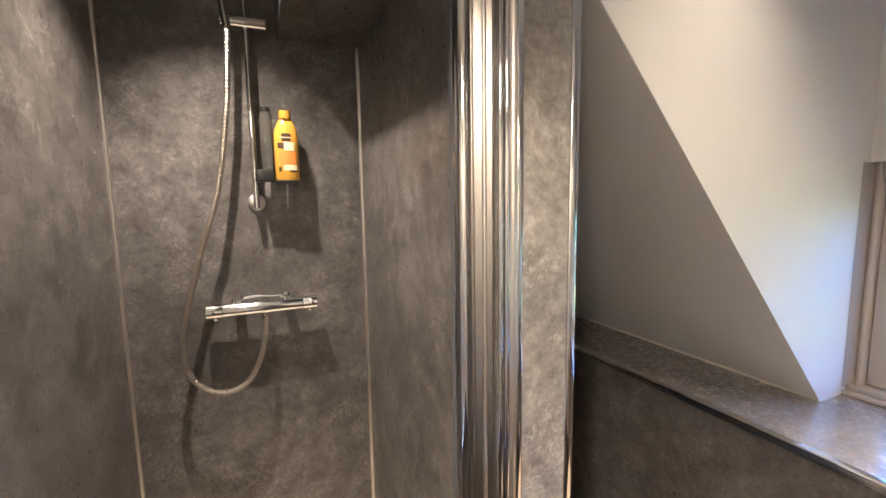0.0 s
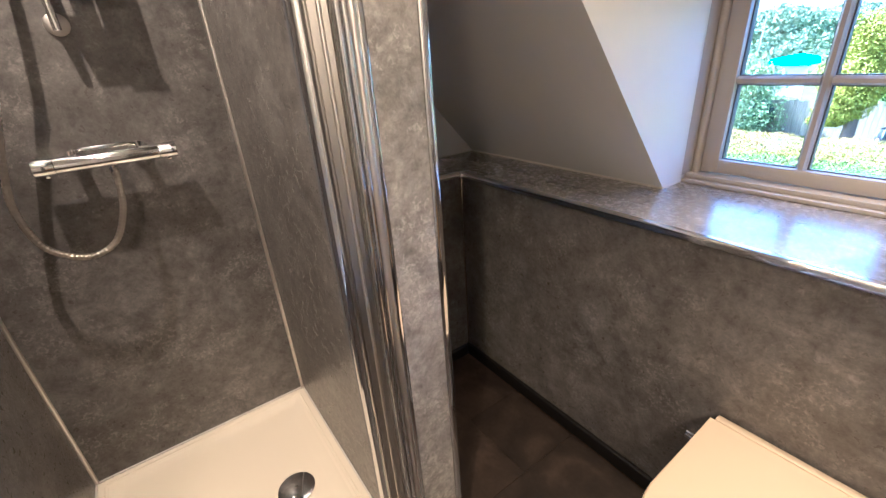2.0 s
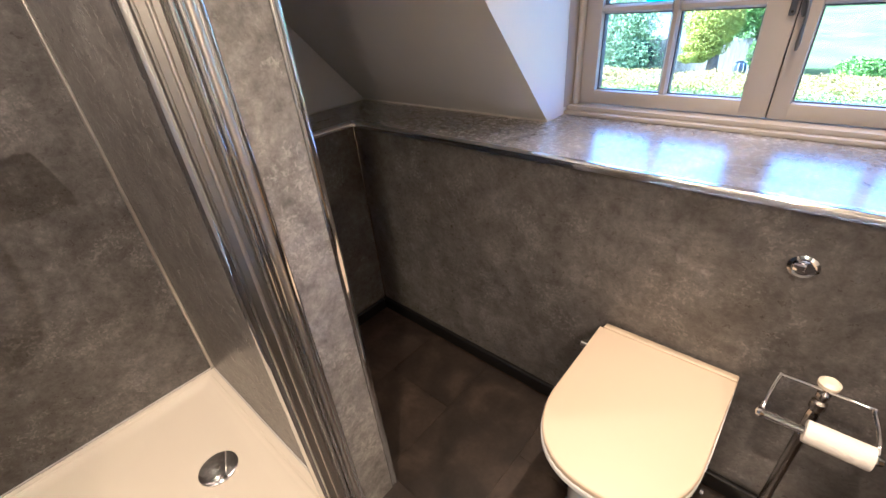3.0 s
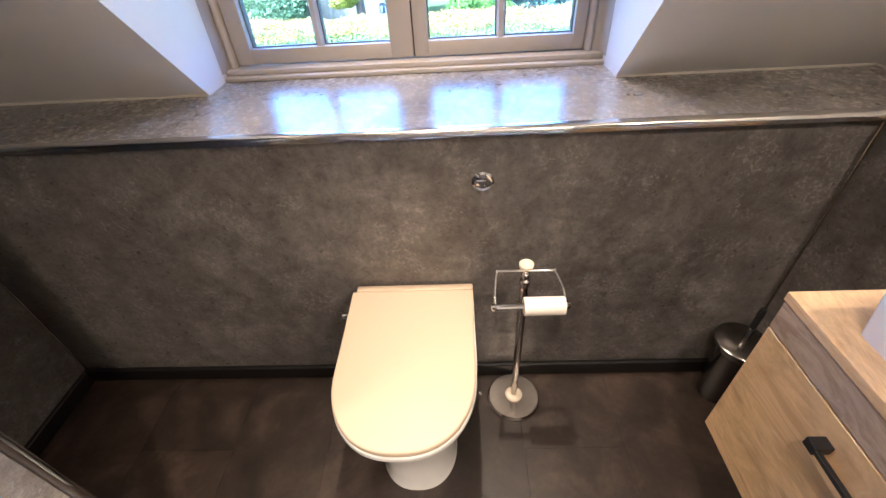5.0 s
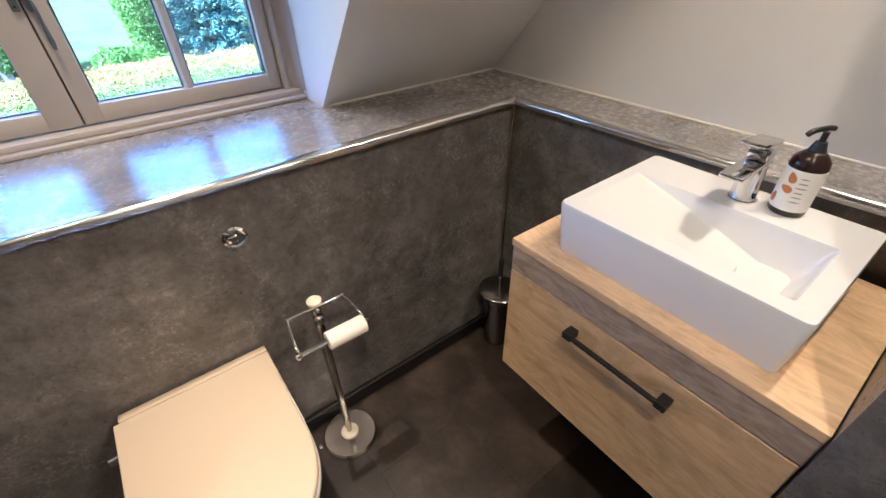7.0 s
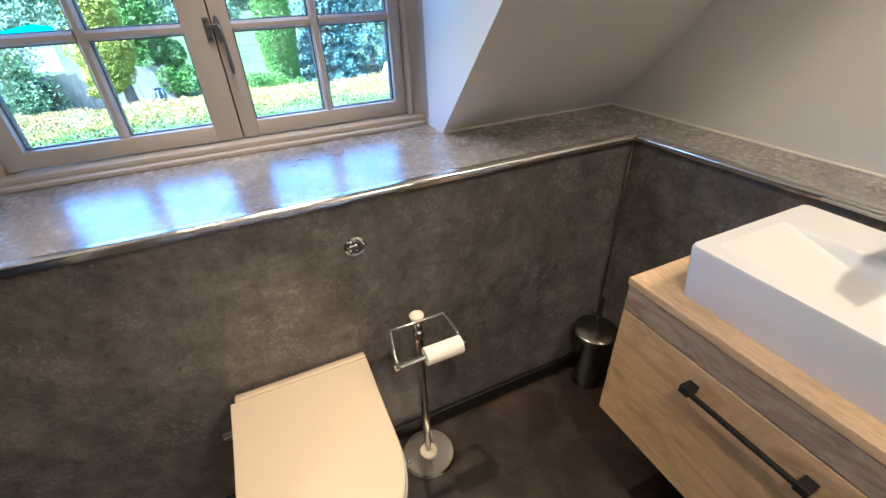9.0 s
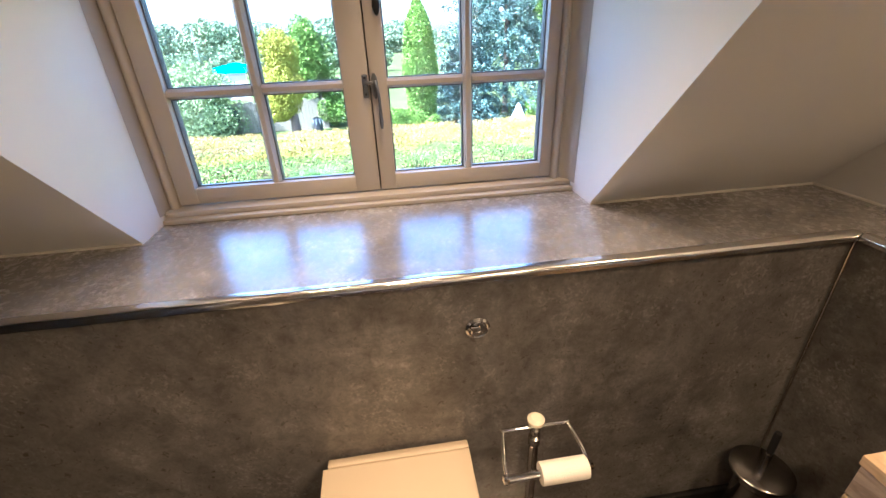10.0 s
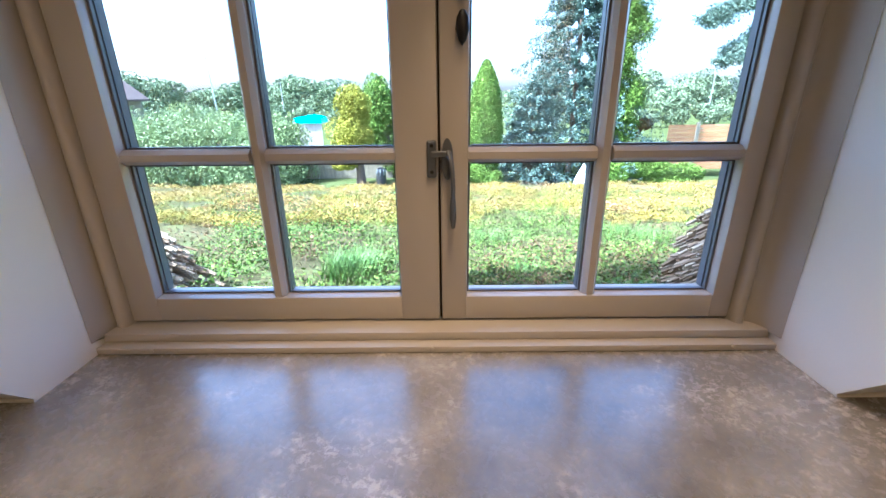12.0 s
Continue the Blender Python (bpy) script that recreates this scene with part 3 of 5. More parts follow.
tagged(mesh_ob("shower_hose", hose_mesh(), HOSE_METAL, True), "ribbed chrome shower hose looping below the mixer", "shower hose")

caddy = empty("shower_bottle_shelf", (-1.59, -1.03, 1.522), "small black shelf clipped to the riser rail", "shelf")
part("shelf_body", box(-0.02, 0.035, -0.05, 0.0, -0.008, 0.028, 0.004), DARK_PLASTIC, caddy, "", True)
part("shelf_arm", box(-0.02, 0.04, 0.0005, 0.07, -0.012, -0.004, 0.003), DARK_PLASTIC, caddy, "", True)
vial = empty("shower_tube", (-1.588, -1.046, 1.5505), "slim clear smoky bottle beside the yellow shampoo", "bottle")
part("bottle_body", lathe([(0, 0), (0.018, 0), (0.019, 0.01), (0.019, 0.16), (0.016, 0.175), (0, 0.177)], (0, 0, 0), 24), CLEAR, vial, "", True)
part("cap", rod((0, 0, 0.1775), (0, 0, 0.19), 0.014), DARK_PLASTIC, vial, "", True)


shampoo = empty("shampoo_bottle", (-1.575, -0.99, 1.5185), "yellow shampoo bottle with a fruit print and yellow cap", "bottle")
part("bottle_body", squash(lathe([(0, 0), (0.033, 0), (0.036, 0.006), (0.036, 0.13), (0.033, 0.155), (0.022, 0.18), (0.016, 0.188), (0, 0.188)], (0, 0, 0), 36), 0.62, 1.0), YELLOW, shampoo, "", True)
part("cap", lathe([(0, 0.1885), (0.017, 0.1885), (0.018, 0.195), (0.017, 0.213), (0.0, 0.215)], (0, 0, 0), 28), YELLOW, shampoo, "", True)


def badge(y0, y1, z0, z1, rx, ry, grow=0.0006, n=10):
    """A thin printed patch wrapped round the front of an oval bottle."""
    bm = bmesh.new()
    rows = []
    for z in (z0, z1):
        row = []
        for k in range(n + 1):
            y = y0 + (y1 - y0) * k / n
            row.append(bm.verts.new((rx * math.sqrt(max(0.0, 1 - (y / ry) ** 2)) + grow, y, z)))
        rows.append(row)
    for k in range(n):
        bm.faces.new((rows[0][k], rows[0][k + 1], rows[1][k + 1], rows[1][k]))
    return bm


for a, b, c, d, mt in ((-0.014, 0.012, 0.118, 0.142, PRINT), (-0.02, 0.014, 0.128, 0.131, CREAM), (-0.026, 0.0, 0.096, 0.114, PRINT), (-0.008, 0.022, 0.09, 0.116, CREAM), (-0.024, 0.024, 0.05, 0.086, ORANGE), (-0.012, 0.028, 0.03, 0.046, CREAM), (0.006, 0.028, 0.024, 0.03, PRINT), (-0.026, -0.018, 0.026, 0.04, PRINT)):
    part("label_print", badge(a, b, c, d, 0.0224, 0.036, 0.0006 if mt is not CREAM else 0.001), mt, shampoo)

# shower door profiles beside the partition
door = empty("shower_door_frame", (-0.78, -0.75, 0.04), "polished chrome shower door profiles and seal beside the partition", "shower door frame")
for x0, x1, y0, y1, nm, mt, r in ((-0.8185, -0.8125, -0.764, -0.7365, "stile_groove", BLACK, 0.001), (-0.832, -0.819, -0.766, -0.7365, "door_stile_inner", RUBBER, 0.002), (-0.848, -0.8325, -0.757, -0.739, "seal", RUBBER, 0.003), (-0.7735, -0.766, -0.747, -0.7365, "groove_strip", BLACK, 0.001), (-0.7655, -0.752, -0.764, -0.7365, "seal", CHANNEL, 0.003)):
    part(nm, local(box(x0, x1, y0, y1, 0.041, 1.93, r, 10 if r > 0.01 else 4), door), mt, door, "", True)
part("door_stile", local(rod((-0.7925, -0.7555, 0.041), (-0.7925, -0.7555, 1.93), 0.0187, n=40), door), CHROME, door, "", True)
part("stile_bead", local(rod((-0.7705, -0.7515, 0.041), (-0.7705, -0.7515, 1.93), 0.0042, n=16), door), CHROME, door, "", True)
part("wall_channel", local(prism([(-0.7515, -0.7365), (-0.7515, -0.76), (-0.748, -0.76), (-0.7275, -0.73), (-0.7275, -0.7365)], 2, 0.0, 1.93), door), CHANNEL, door, "smoky polished channel")
part("channel_bead", local(rod((-0.7385, -0.747, 0.0), (-0.7385, -0.747, 1.93), 0.0036, n=14), door), TRIM, door, "", True)
part("channel_bead", local(rod((-0.7225, -0.727, 0.0), (-0.7225, -0.727, 1.93), 0.0048, n=16), door), CHROME, door, "", True)
part("channel_bead", local(rod((-0.7195, -0.7165, 0.0), (-0.7195, -0.7165, 1.93), 0.0048, n=16), door), CHROME, door, "", True)
part("channel_bead", local(rod((-0.7205, -0.7045, 0.0), (-0.7205, -0.7045, 1.93), 0.0068, n=20), door), TRIM, door, "", True)
part("bottom_cap", local(box(-0.83, -0.782, -0.782, -0.7735, 0.0405, 0.06, 0.003), door), PVC, door, "", True)
structure("partition_end_panel", box(-0.7218, -0.7185, -0.6875, -0.5945, 0.0, 1.93), PANEL_END, "grey stone-look strip on the partition end, lightened as if strongly lit", "wall")
structure("partition_trim_south", box(-0.7225, -0.7145, -0.6995, -0.688, 0.0, 1.93, 0.003, 3), CHROME, "polished chrome corner trim on the partition end", "trim", True)
structure("partition_trim_north", box(-0.7345, -0.7155, -0.594, -0.573, 0.0, 1.9, 0.008, 6), CHROME, "polished chrome corner trim on the partition end", "trim", True)

# ---- toilet ----
toilet = empty("toilet", (-0.195, 0, 0), "white back-to-wall toilet with its warm-lit lid closed", "toilet")


def seat_outline(hw_back, hw, front, back, n=14, off=0.0):
    pts = [(hw_back + off, back)]
    for k in range(1, 5):
        t = k / 4
        pts.append((hw_back + (hw - hw_back) * math.sin(t * math.pi / 2) + off, back + (front + hw * 1.15 - back) * t * 0.98))
    for k in range(1, n + 1):
        a = k / n * math.pi / 2
        pts.append(((hw + off) * math.cos(a) ** 0.86 if k < n else 0.0, front + hw * 1.15 - (hw * 1.15 + off) * math.sin(a) ** 0.95))
    return [(x, y) for x, y in pts] + [(-x, y) for x, y in pts[-2::-1]]


def slab(outline, z0, z1, edge_r, n=3):
    bm = bmesh.new()
    cx = sum(p[0] for p in outline) / len(outline)
    cy = sum(p[1] for p in outline) / len(outline)
    rings = []
    lay = [(0, z0)]
    for k in range(n + 1):
        a = k / n * math.pi / 2
        lay.append((edge_r * (1 - math.cos(a)), z1 - edge_r + edge_r * math.sin(a)))
    for d, z in lay:
        ring = []
        for x, y in outline:
            r = math.hypot(x - cx, y - cy)
            f = (r - d) / r
            ring.append(bm.verts.new((cx + (x - cx) * f, cy + (y - cy) * f, z)))
        rings.append(ring)
    m = len(outline)
    for p, q in zip(rings, rings[1:]):
        for k in range(m):
            bm.faces.new((p[k], p[(k + 1) % m], q[(k + 1) % m], q[k]))
    bm.faces.new(rings[0][::-1])
    bm.faces.new(rings[-1])
    return bm


def pan_mesh():
    bm = bmesh.new()
    prof = [(0.0, 0.115, 0.11, -0.385), (0.03, 0.11, 0.105, -0.375), (0.2, 0.112, 0.11, -0.375), (0.3, 0.14, 0.135, -0.4), (0.37, 0.165, 0.165, -0.44), (0.4, 0.17, 0.17, -0.45)]
    rings = []
    for z, hb, h, fr in prof:
        rings.append([bm.verts.new((x, y, z)) for x, y in seat_outline(hb, h, fr, -0.02)])
    m = len(rings[0])
    for p, q in zip(rings, rings[1:]):
        for k in range(m):
            bm.faces.new((p[k], p[(k + 1) % m], q[(k + 1) % m], q[k]))
    bm.faces.new(rings[0][::-1])
    bm.faces.new(rings[-1])
    return bm


part("pan", pan_mesh(), CERAMIC, toilet, "glossy white ceramic pan", True)
part("seat", slab(seat_outline(0.161, 0.168, -0.485, -0.06), 0.4015, 0.4145, 0.004), CERAMIC, toilet, "white seat ring", True)
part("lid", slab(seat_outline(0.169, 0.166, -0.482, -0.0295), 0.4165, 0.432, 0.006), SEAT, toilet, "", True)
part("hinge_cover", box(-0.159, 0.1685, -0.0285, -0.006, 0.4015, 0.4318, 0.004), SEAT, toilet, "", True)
for s in (-1, 1):
    if s < 0:
        part("hinge_pin", rod((s * 0.1615, -0.085, 0.392), (s * 0.194, -0.085, 0.392), 0.0115), CHROME, toilet, "chrome hinge pin", True)
    if s > 0:
        part("seat_buffer", rod((s * 0.1705, -0.33, 0.395), (s * 0.176, -0.33, 0.395), 0.006), CHROME, toilet, "", True)

button = empty("flush_button", (0, -0.001, 0.757), "round chrome dual flush button on the grey panel", "flush button")
part("button_ring", lathe([(0.026, 0), (0.026, 0.004), (0.021, 0.008), (0.018, 0.007)], (0, 0, 0), 32, turn=pose(0, 0, 0, 90, 0, 0)), CHROME, button, "", True)
for s, nm in ((-1, "half_button"), (1, "half_button")):
    part(nm, lathe([(0, 0.006), (0.0165, 0.006), (0.016, 0.0085 + 0.001 * s), (0, 0.01 + 0.001 * s)], (0, 0, 0), 28, turn=pose(0, 0, 0, 90, 0, 0)) if s < 0 else box(-0.016, 0.004, -0.0125, -0.0105, -0.006, 0.01, 0.0009), CHROME, button, "", True)

# ---- paper holder ----
holder = empty("toilet_roll_stand", (0.1, -0.106, 0), "freestanding aged chrome toilet roll stand on a round base", "toilet roll stand")
part("base", lathe([(0, 0.0), (0.082, 0.0), (0.083, 0.004), (0.083, 0.012), (0.078, 0.018), (0.02, 0.021), (0, 0.021)], (0, 0, 0), 48), CHROME_DULL, holder, "", True)
part("base_collar", lathe([(0, 0.0215), (0.026, 0.0215), (0.027, 0.026), (0.022, 0.031), (0.013, 0.032), (0, 0.032)], (0, 0, 0), 28), PVC, holder, "small white ceramic collar", True)
part("pole", lathe([(0, 0.0325), (0.009, 0.033), (0.007, 0.05), (0.0105, 0.056), (0.0105, 0.5), (0.008, 0.51), (0.013, 0.518), (0.013, 0.535), (0.008, 0.54), (0.011, 0.55), (0.011, 0.56), (0.006, 0.566), (0.006, 0.572), (0, 0.573)], (0, 0, 0), 24), CHROME_DULL, holder, "", True)
part("finial", lathe([(0, 0.5735), (0.01, 0.574), (0.0175, 0.58), (0.0178, 0.588), (0.011, 0.594), (0, 0.594)], (0, 0, 0), 28), PVC, holder, "white ceramic knob on top", True)
part("arm_frame", tube(smooth_path([(-0.078, -0.07, 0.515), (-0.078, -0.045, 0.535), (-0.07, -0.002, 0.563), (-0.06, 0.0, 0.566), (0.06, 0.0, 0.566), (0.07, -0.002, 0.563), (0.085, -0.045, 0.54), (0.088, -0.07, 0.52)], 6), 0.0042), CHROME, holder, "", True)
part("roller", rod((-0.075, -0.07, 0.513), (0.085, -0.07, 0.518), 0.0085), CHROME, holder, "", True)
for x, z in ((-0.08, 0.513), (0.09, 0.518)):
    part("roller_cap", lathe([(0, -0.009), (0.009, -0.006), (0.011, 0), (0.008, 0.007), (0, 0.009)], (x, -0.07, z), 20, turn=pose(0, 0, 0, 0, 90, 0)), CHROME, holder, "", True)
roll = empty("toilet_roll", (0.137, -0.176, 0.515), "thin nearly used white toilet roll on the stand", "toilet roll")
part("paper", lathe([(0.0095, -0.048), (0.0215, -0.048), (0.0225, -0.045), (0.0225, 0.045), (0.0215, 0.048), (0.0095, 0.048)], (0, 0, 0), 32, turn=pose(0, 0, 0, 0, 90, 0)), PAPER, roll, "", True)

# ---- brush ----
brush = empty("toilet_brush_holder", (0.742, -0.09, 0), "dark polished steel toilet brush holder in the corner", "toilet brush")
part("canister", lathe([(0, 0), (0.044, 0), (0.047, 0.004), (0.051, 0.215), (0.052, 0.22), (0, 0.221)], (0, 0, 0), 36), DARK_CHROME, brush, "", True)
part("rim", lathe([(0.052, 0.2215), (0.064, 0.224), (0.071, 0.236), (0.073, 0.25), (0.071, 0.2505), (0.068, 0.238), (0.052, 0.2225)], (0, 0, 0), 40), DARK_CHROME, brush, "", True)
part("lid", lathe([(0, 0.251), (0.0715, 0.251), (0.073, 0.2535), (0.068, 0.257), (0.02, 0.262), (0, 0.262)], (0, 0, 0), 40), DARK_CHROME, brush, "smoked steel lid", True)
part("handle", lathe([(0, 0.319), (0.0085, 0.3195), (0.0085, 0.385), (0.007, 0.39), (0, 0.391)], (0, 0, 0), 18), BLACK, brush, "black brush handle", True)
part("handle_collar", lathe([(0, 0.2625), (0.0085, 0.263), (0.0085, 0.318), (0, 0.3185)], (0, 0, 0), 18), CHROME, brush, "", True)

# ---- vanity ----
VX, VY0, VY1 = 0.463, -0.938, -0.385
vanity = empty("vanity_unit", (VX, (VY0 + VY1) / 2, 0.37), "wall-hung sonoma oak vanity with a black bar handle", "vanity unit")
cab = part("cabinet_body", local(box(VX + 0.019, 0.856, VY0, VY1, 0.363, 0.742, 0.001), vanity), OAK, vanity)
part("fascia", local(box(VX, VX + 0.018, VY0, VY1, 0.6825, 0.742, 0.001), vanity), OAK_GREY, vanity, "grey-brown grained top fascia")
part("drawer_front", local(box(VX, VX + 0.018, VY0 + 0.001, VY1, 0.363, 0.6785, 0.0015), vanity), OAK, vanity)
part("worktop", local(box(VX - 0.002, 0.856, VY0, VY1 + 0.003, 0.7425, 0.76, 0.0012), vanity), OAK_TOP, vanity, "oak laminate worktop")
hdl = empty("drawer_handle", (0, 0, 0), "matt black square bar handle", "")
del hdl["label"]
hdl.parent = vanity
hb = bmesh.new()
part("handle_bar", local(box(VX - 0.026, VX - 0.018, -0.772, -0.557, 0.63, 0.638, 0.001), vanity), BLACK, hdl)
for y in (-0.567, -0.762):
    part("handle_post", local(box(VX - 0.0275, VX - 0.0005, y - 0.01, y + 0.01, 0.626, 0.6425, 0.0015), vanity), BLACK, hdl)


def fill(bm, rings):
    for p, q in zip(rings, rings[1:]):
        for k in range(len(p)):
            bm.faces.new((p[k], p[(k + 1) % len(p)], q[(k + 1) % len(q)], q[k]))


def basin_mesh(inner):
    bm = bmesh.new()
    x0, x1, y0, y1, z0, z1 = 0.495, 0.822, -0.864, -0.457, 0.7605, 0.87
    rings = []

    def ring(a, b, c, d, z, r=0.012, n=4):
        pts = []
        for cx, cy, s in ((b - r, d - r, 0), (a + r, d - r, 90), (a + r, c + r, 180), (b - r, c + r, 270)):
            for k in range(n + 1):
                t = radians(s + 90 * k / n)
                pts.append(bm.verts.new((cx + r * math.cos(t), cy + r * math.sin(t), z)))
        return pts

    rings.append(ring(x0 + 0.012, x1 - 0.006, y0 + 0.006, y1 - 0.006, z0))
    rings.append(ring(x0, x1, y0, y1, z1 - 0.005))
    rings.append(ring(x0 + 0.002, x1 - 0.002, y0 + 0.002, y1 - 0.002, z1))
    rings.append(ring(x0 + 0.035, x1 - 0.11, y0 + 0.035, y1 - 0.026, z1, 0.006))
    if not inner:
        fill(bm, rings)
        return bm
    bm.free()
    bm = bmesh.new()
    rings = [ring(x0 + 0.035, x1 - 0.11, y0 + 0.035, y1 - 0.026, z1, 0.006)]
    rings.append(ring(x0 + 0.038, x1 - 0.112, y0 + 0.04, y1 - 0.06, z1 - 0.008, 0.008))
    rings.append(ring(x0 + 0.048, x1 - 0.118, y0 + 0.05, y1 - 0.2, z1 - 0.046, 0.012))
    rings.append(ring(x0 + 0.06, x1 - 0.128, y0 + 0.065, y1 - 0.27, z1 - 0.066, 0.02))
    fill(bm, rings)
    bm.faces.new(rings[-1])
    return bm


basin = empty("washbasin", (0.66, -0.66, 0.7605), "white rectangular ceramic countertop basin on the oak vanity", "washbasin")
part("outer_body", local(basin_mesh(False), basin), CERAMIC, basin, "", True)
part("bowl", local(basin_mesh(True), basin), CERAMIC, basin, "", True)
part("waste_cover", lathe([(0, 0.0025), (0.02, 0.0025), (0.022, 0), (0.022, -0.001)], (-0.03, -0.05, 0.0485), 24), CERAMIC, basin, "", True)
tap = empty("basin_tap", (0.764, -0.661, 0.8702), "square chrome waterfall basin mixer tap", "tap")
tap.scale = (0.93, 0.93, 0.95)
part("base_ring", lathe([(0, 0), (0.027, 0), (0.027, 0.003), (0, 0.003)], (0, 0, 0), 32), CHROME, tap, "", True)
part("body", lathe([(0, 0.0035), (0.024, 0.0035), (0.021, 0.05), (0.0195, 0.0745), (0, 0.0745)], (0, 0, 0), 32), CHROME, tap, "", True)
part("neck_block", box(-0.02, 0.016, -0.0175, 0.0175, 0.0835, 0.106, 0.003), CHROME, tap, "", True)
sp = box(-0.115, 0.015, -0.02, 0.02, 0.075, 0.083, 0.002)
part("spout", sp, CHROME, tap, "flat chrome spout plate", True)
lv = box(-0.075, 0.02, -0.021, 0.021, 0.1065, 0.1145, 0.003)
bmesh.ops.rotate(lv, cent=(0, 0, 0.11), matrix=Matrix.Rotation(radians(8), 3, "Y"), verts=lv.verts)
bmesh.ops.translate(lv, verts=lv.verts, vec=(0, 0, 0.008))
part("lever", lv, CHROME, tap, "", True)

soap = empty("soap_dispenser", (0.776, -0.728, 0.8702), "dark pump bottle with a white almond-print label", "soap dispenser")
soap.scale = (0.91, 0.91, 0.93)
part("bottle", lathe([(0, 0), (0.028, 0), (0.031, 0.004), (0.031, 0.095), (0.029, 0.105), (0.018, 0.117), (0.013, 0.12), (0, 0.12)], (0, 0, 0), 40), AMBER, soap, "", True)
part("wrap_label", lathe([(0.0315, 0.012), (0.0317, 0.014), (0.0317, 0.088), (0.0315, 0.09)], (0, 0, 0), 40), PAPER_LABEL, soap, "white paper label", True)
part("pump_collar", rod((0, 0, 0.1205), (0, 0, 0.136), 0.014, 0.009), DARK_PLASTIC, soap, "", True)
part("pump_stem", rod((0, 0, 0.1365), (0, 0, 0.153), 0.005), DARK_PLASTIC, soap, "", True)
part("pump_head", tube(smooth_path([(0.012, -0.005, 0.158), (0.0, 0, 0.16), (-0.025, 0.012, 0.158), (-0.035, 0.017, 0.152)], 4), 0.0048), DARK_PLASTIC, soap, "", True)


def on_bottle(angle, z, w, h, r=0.0319, slant=0.4, n=10):
    """An almond-shaped print wrapped on the label."""
    bm = bmesh.new()
    vs = []
    for k in range(n * 2):
        t = 2 * math.pi * k / (n * 2)
        u, v = w * math.cos(t) * (1 - 0.35 * math.sin(t)), h * math.sin(t)
        u, v = u * math.cos(slant) - v * math.sin(slant), u * math.sin(slant) + v * math.cos(slant)
        a = angle + u / r
        vs.append(bm.verts.new(((r + 0.0004) * math.cos(a), (r + 0.0004) * math.sin(a), z + v)))
    mid = bm.verts.new(((r + 0.0006) * math.cos(angle), (r + 0.0006) * math.sin(angle), z))
    for p, q in zip(vs, vs[1:] + vs[:1]):
        bm.faces.new((p, q, mid))
    return bm


for a, z, s in ((2.9, 0.075, 0.4), (2.85, 0.053, 1.3), (2.3, 0.03, -0.3)):
    part("almond_print", on_bottle(a, z, 0.0066, 0.0105, slant=s), ALMOND, soap)
for k in range(6):
    part("text_bar", on_bottle(3.5, 0.032 + 0.009 * k, 0.009 - 0.001 * (k % 3), 0.0012, slant=0.0), GREY_PRINT, soap)

# ---- outside ----
rng = np.random.default_rng(7)


def leaf_material(name, stops, rough=0.6, patch=None, trans=0.25):
    """Leaf colours by island, with slow drift over the plant."""
    m = material(name, stops[0][1], rough)
    g = node(m, "NewGeometry")
    col = ramp(m, g.outputs["Random Per Island"], stops)
    col = mix(m, 1.0, col, ramp(m, noise_tex(m, coords(m), patch or 0.9, 3), [(0.3, 0.7), (0.7, 1.25)]), "MULTIPLY")
    put(m, col, "Base Color")
    m.node_tree.nodes["Principled BSDF"].inputs["Specular IOR Level"].default_value = 0.15
    return m


def leaves(centres, size, flat=0.0, long=1.6):
    """One mesh of small bent leaves at the given points; flat leans their faces to the sky."""
    n = len(centres)
    c = np.asarray(centres)
    u = rng.normal(size=(n, 3))
    u[:, 2] *= 1 - flat
    u /= np.linalg.norm(u, axis=1)[:, None]
    w = rng.normal(size=(n, 3))
    w[:, 2] *= 1 - flat
    v = np.cross(u, w)
    if flat:
        v = np.cross(u, np.cross(u, w) * (1 - flat) + np.array([0, 0, 1.0]) * flat)
    v /= np.linalg.norm(v, axis=1)[:, None] + 1e-9
    s = (size * rng.uniform(0.6, 1.3, n))[:, None] if np.ndim(size) == 0 else (size * rng.uniform(0.7, 1.25, n))[:, None]
    a, b, d, e = c - u * s * long, c + v * s * 0.55, c + u * s * long, c - v * s * 0.55
    verts = np.stack([a, b, d, e], 1).reshape(-1, 3)
    faces = np.arange(n * 4).reshape(-1, 4)
    me = bpy.data.meshes.new("leaves")
    me.vertices.add(n * 4)
    me.vertices.foreach_set("co", verts.ravel())
    me.loops.add(n * 4)
    me.loops.foreach_set("vertex_index", faces.ravel().astype(np.int32))
    me.polygons.add(n)
    me.polygons.foreach_set("loop_start", np.arange(0, n * 4, 4, dtype=np.int32))
    me.update(calc_edges=True)
    return me


def crown(name, me, mat, parent):
    me.materials.append(mat)
    ob = new(name, me)
    ob.parent = parent
    ob.matrix_parent_inverse = Matrix.Translation(-Vector(parent.location))
    return ob


def shell(n, centre, radii, lumps=14, thick=0.28, squeeze=None):
    """Points near the surface of a lumpy crown made of overlapping clumps."""
    centre, radii = np.array(centre), np.array(radii)
    d = rng.normal(size=(lumps, 3))
    d /= np.linalg.norm(d, axis=1)[:, None]
    mids = centre + d * radii * rng.uniform(0.35, 0.72, (lumps, 1))
    rad = rng.uniform(0.32, 0.52, lumps)
    k = rng.integers(0, lumps, n)
    p = rng.normal(size=(n, 3))
    p /= np.linalg.norm(p, axis=1)[:, None]
    p *= (rad[k] * (1 - thick * rng.uniform(0, 1, n) ** 2))[:, None] * radii
    return mids[k] + p


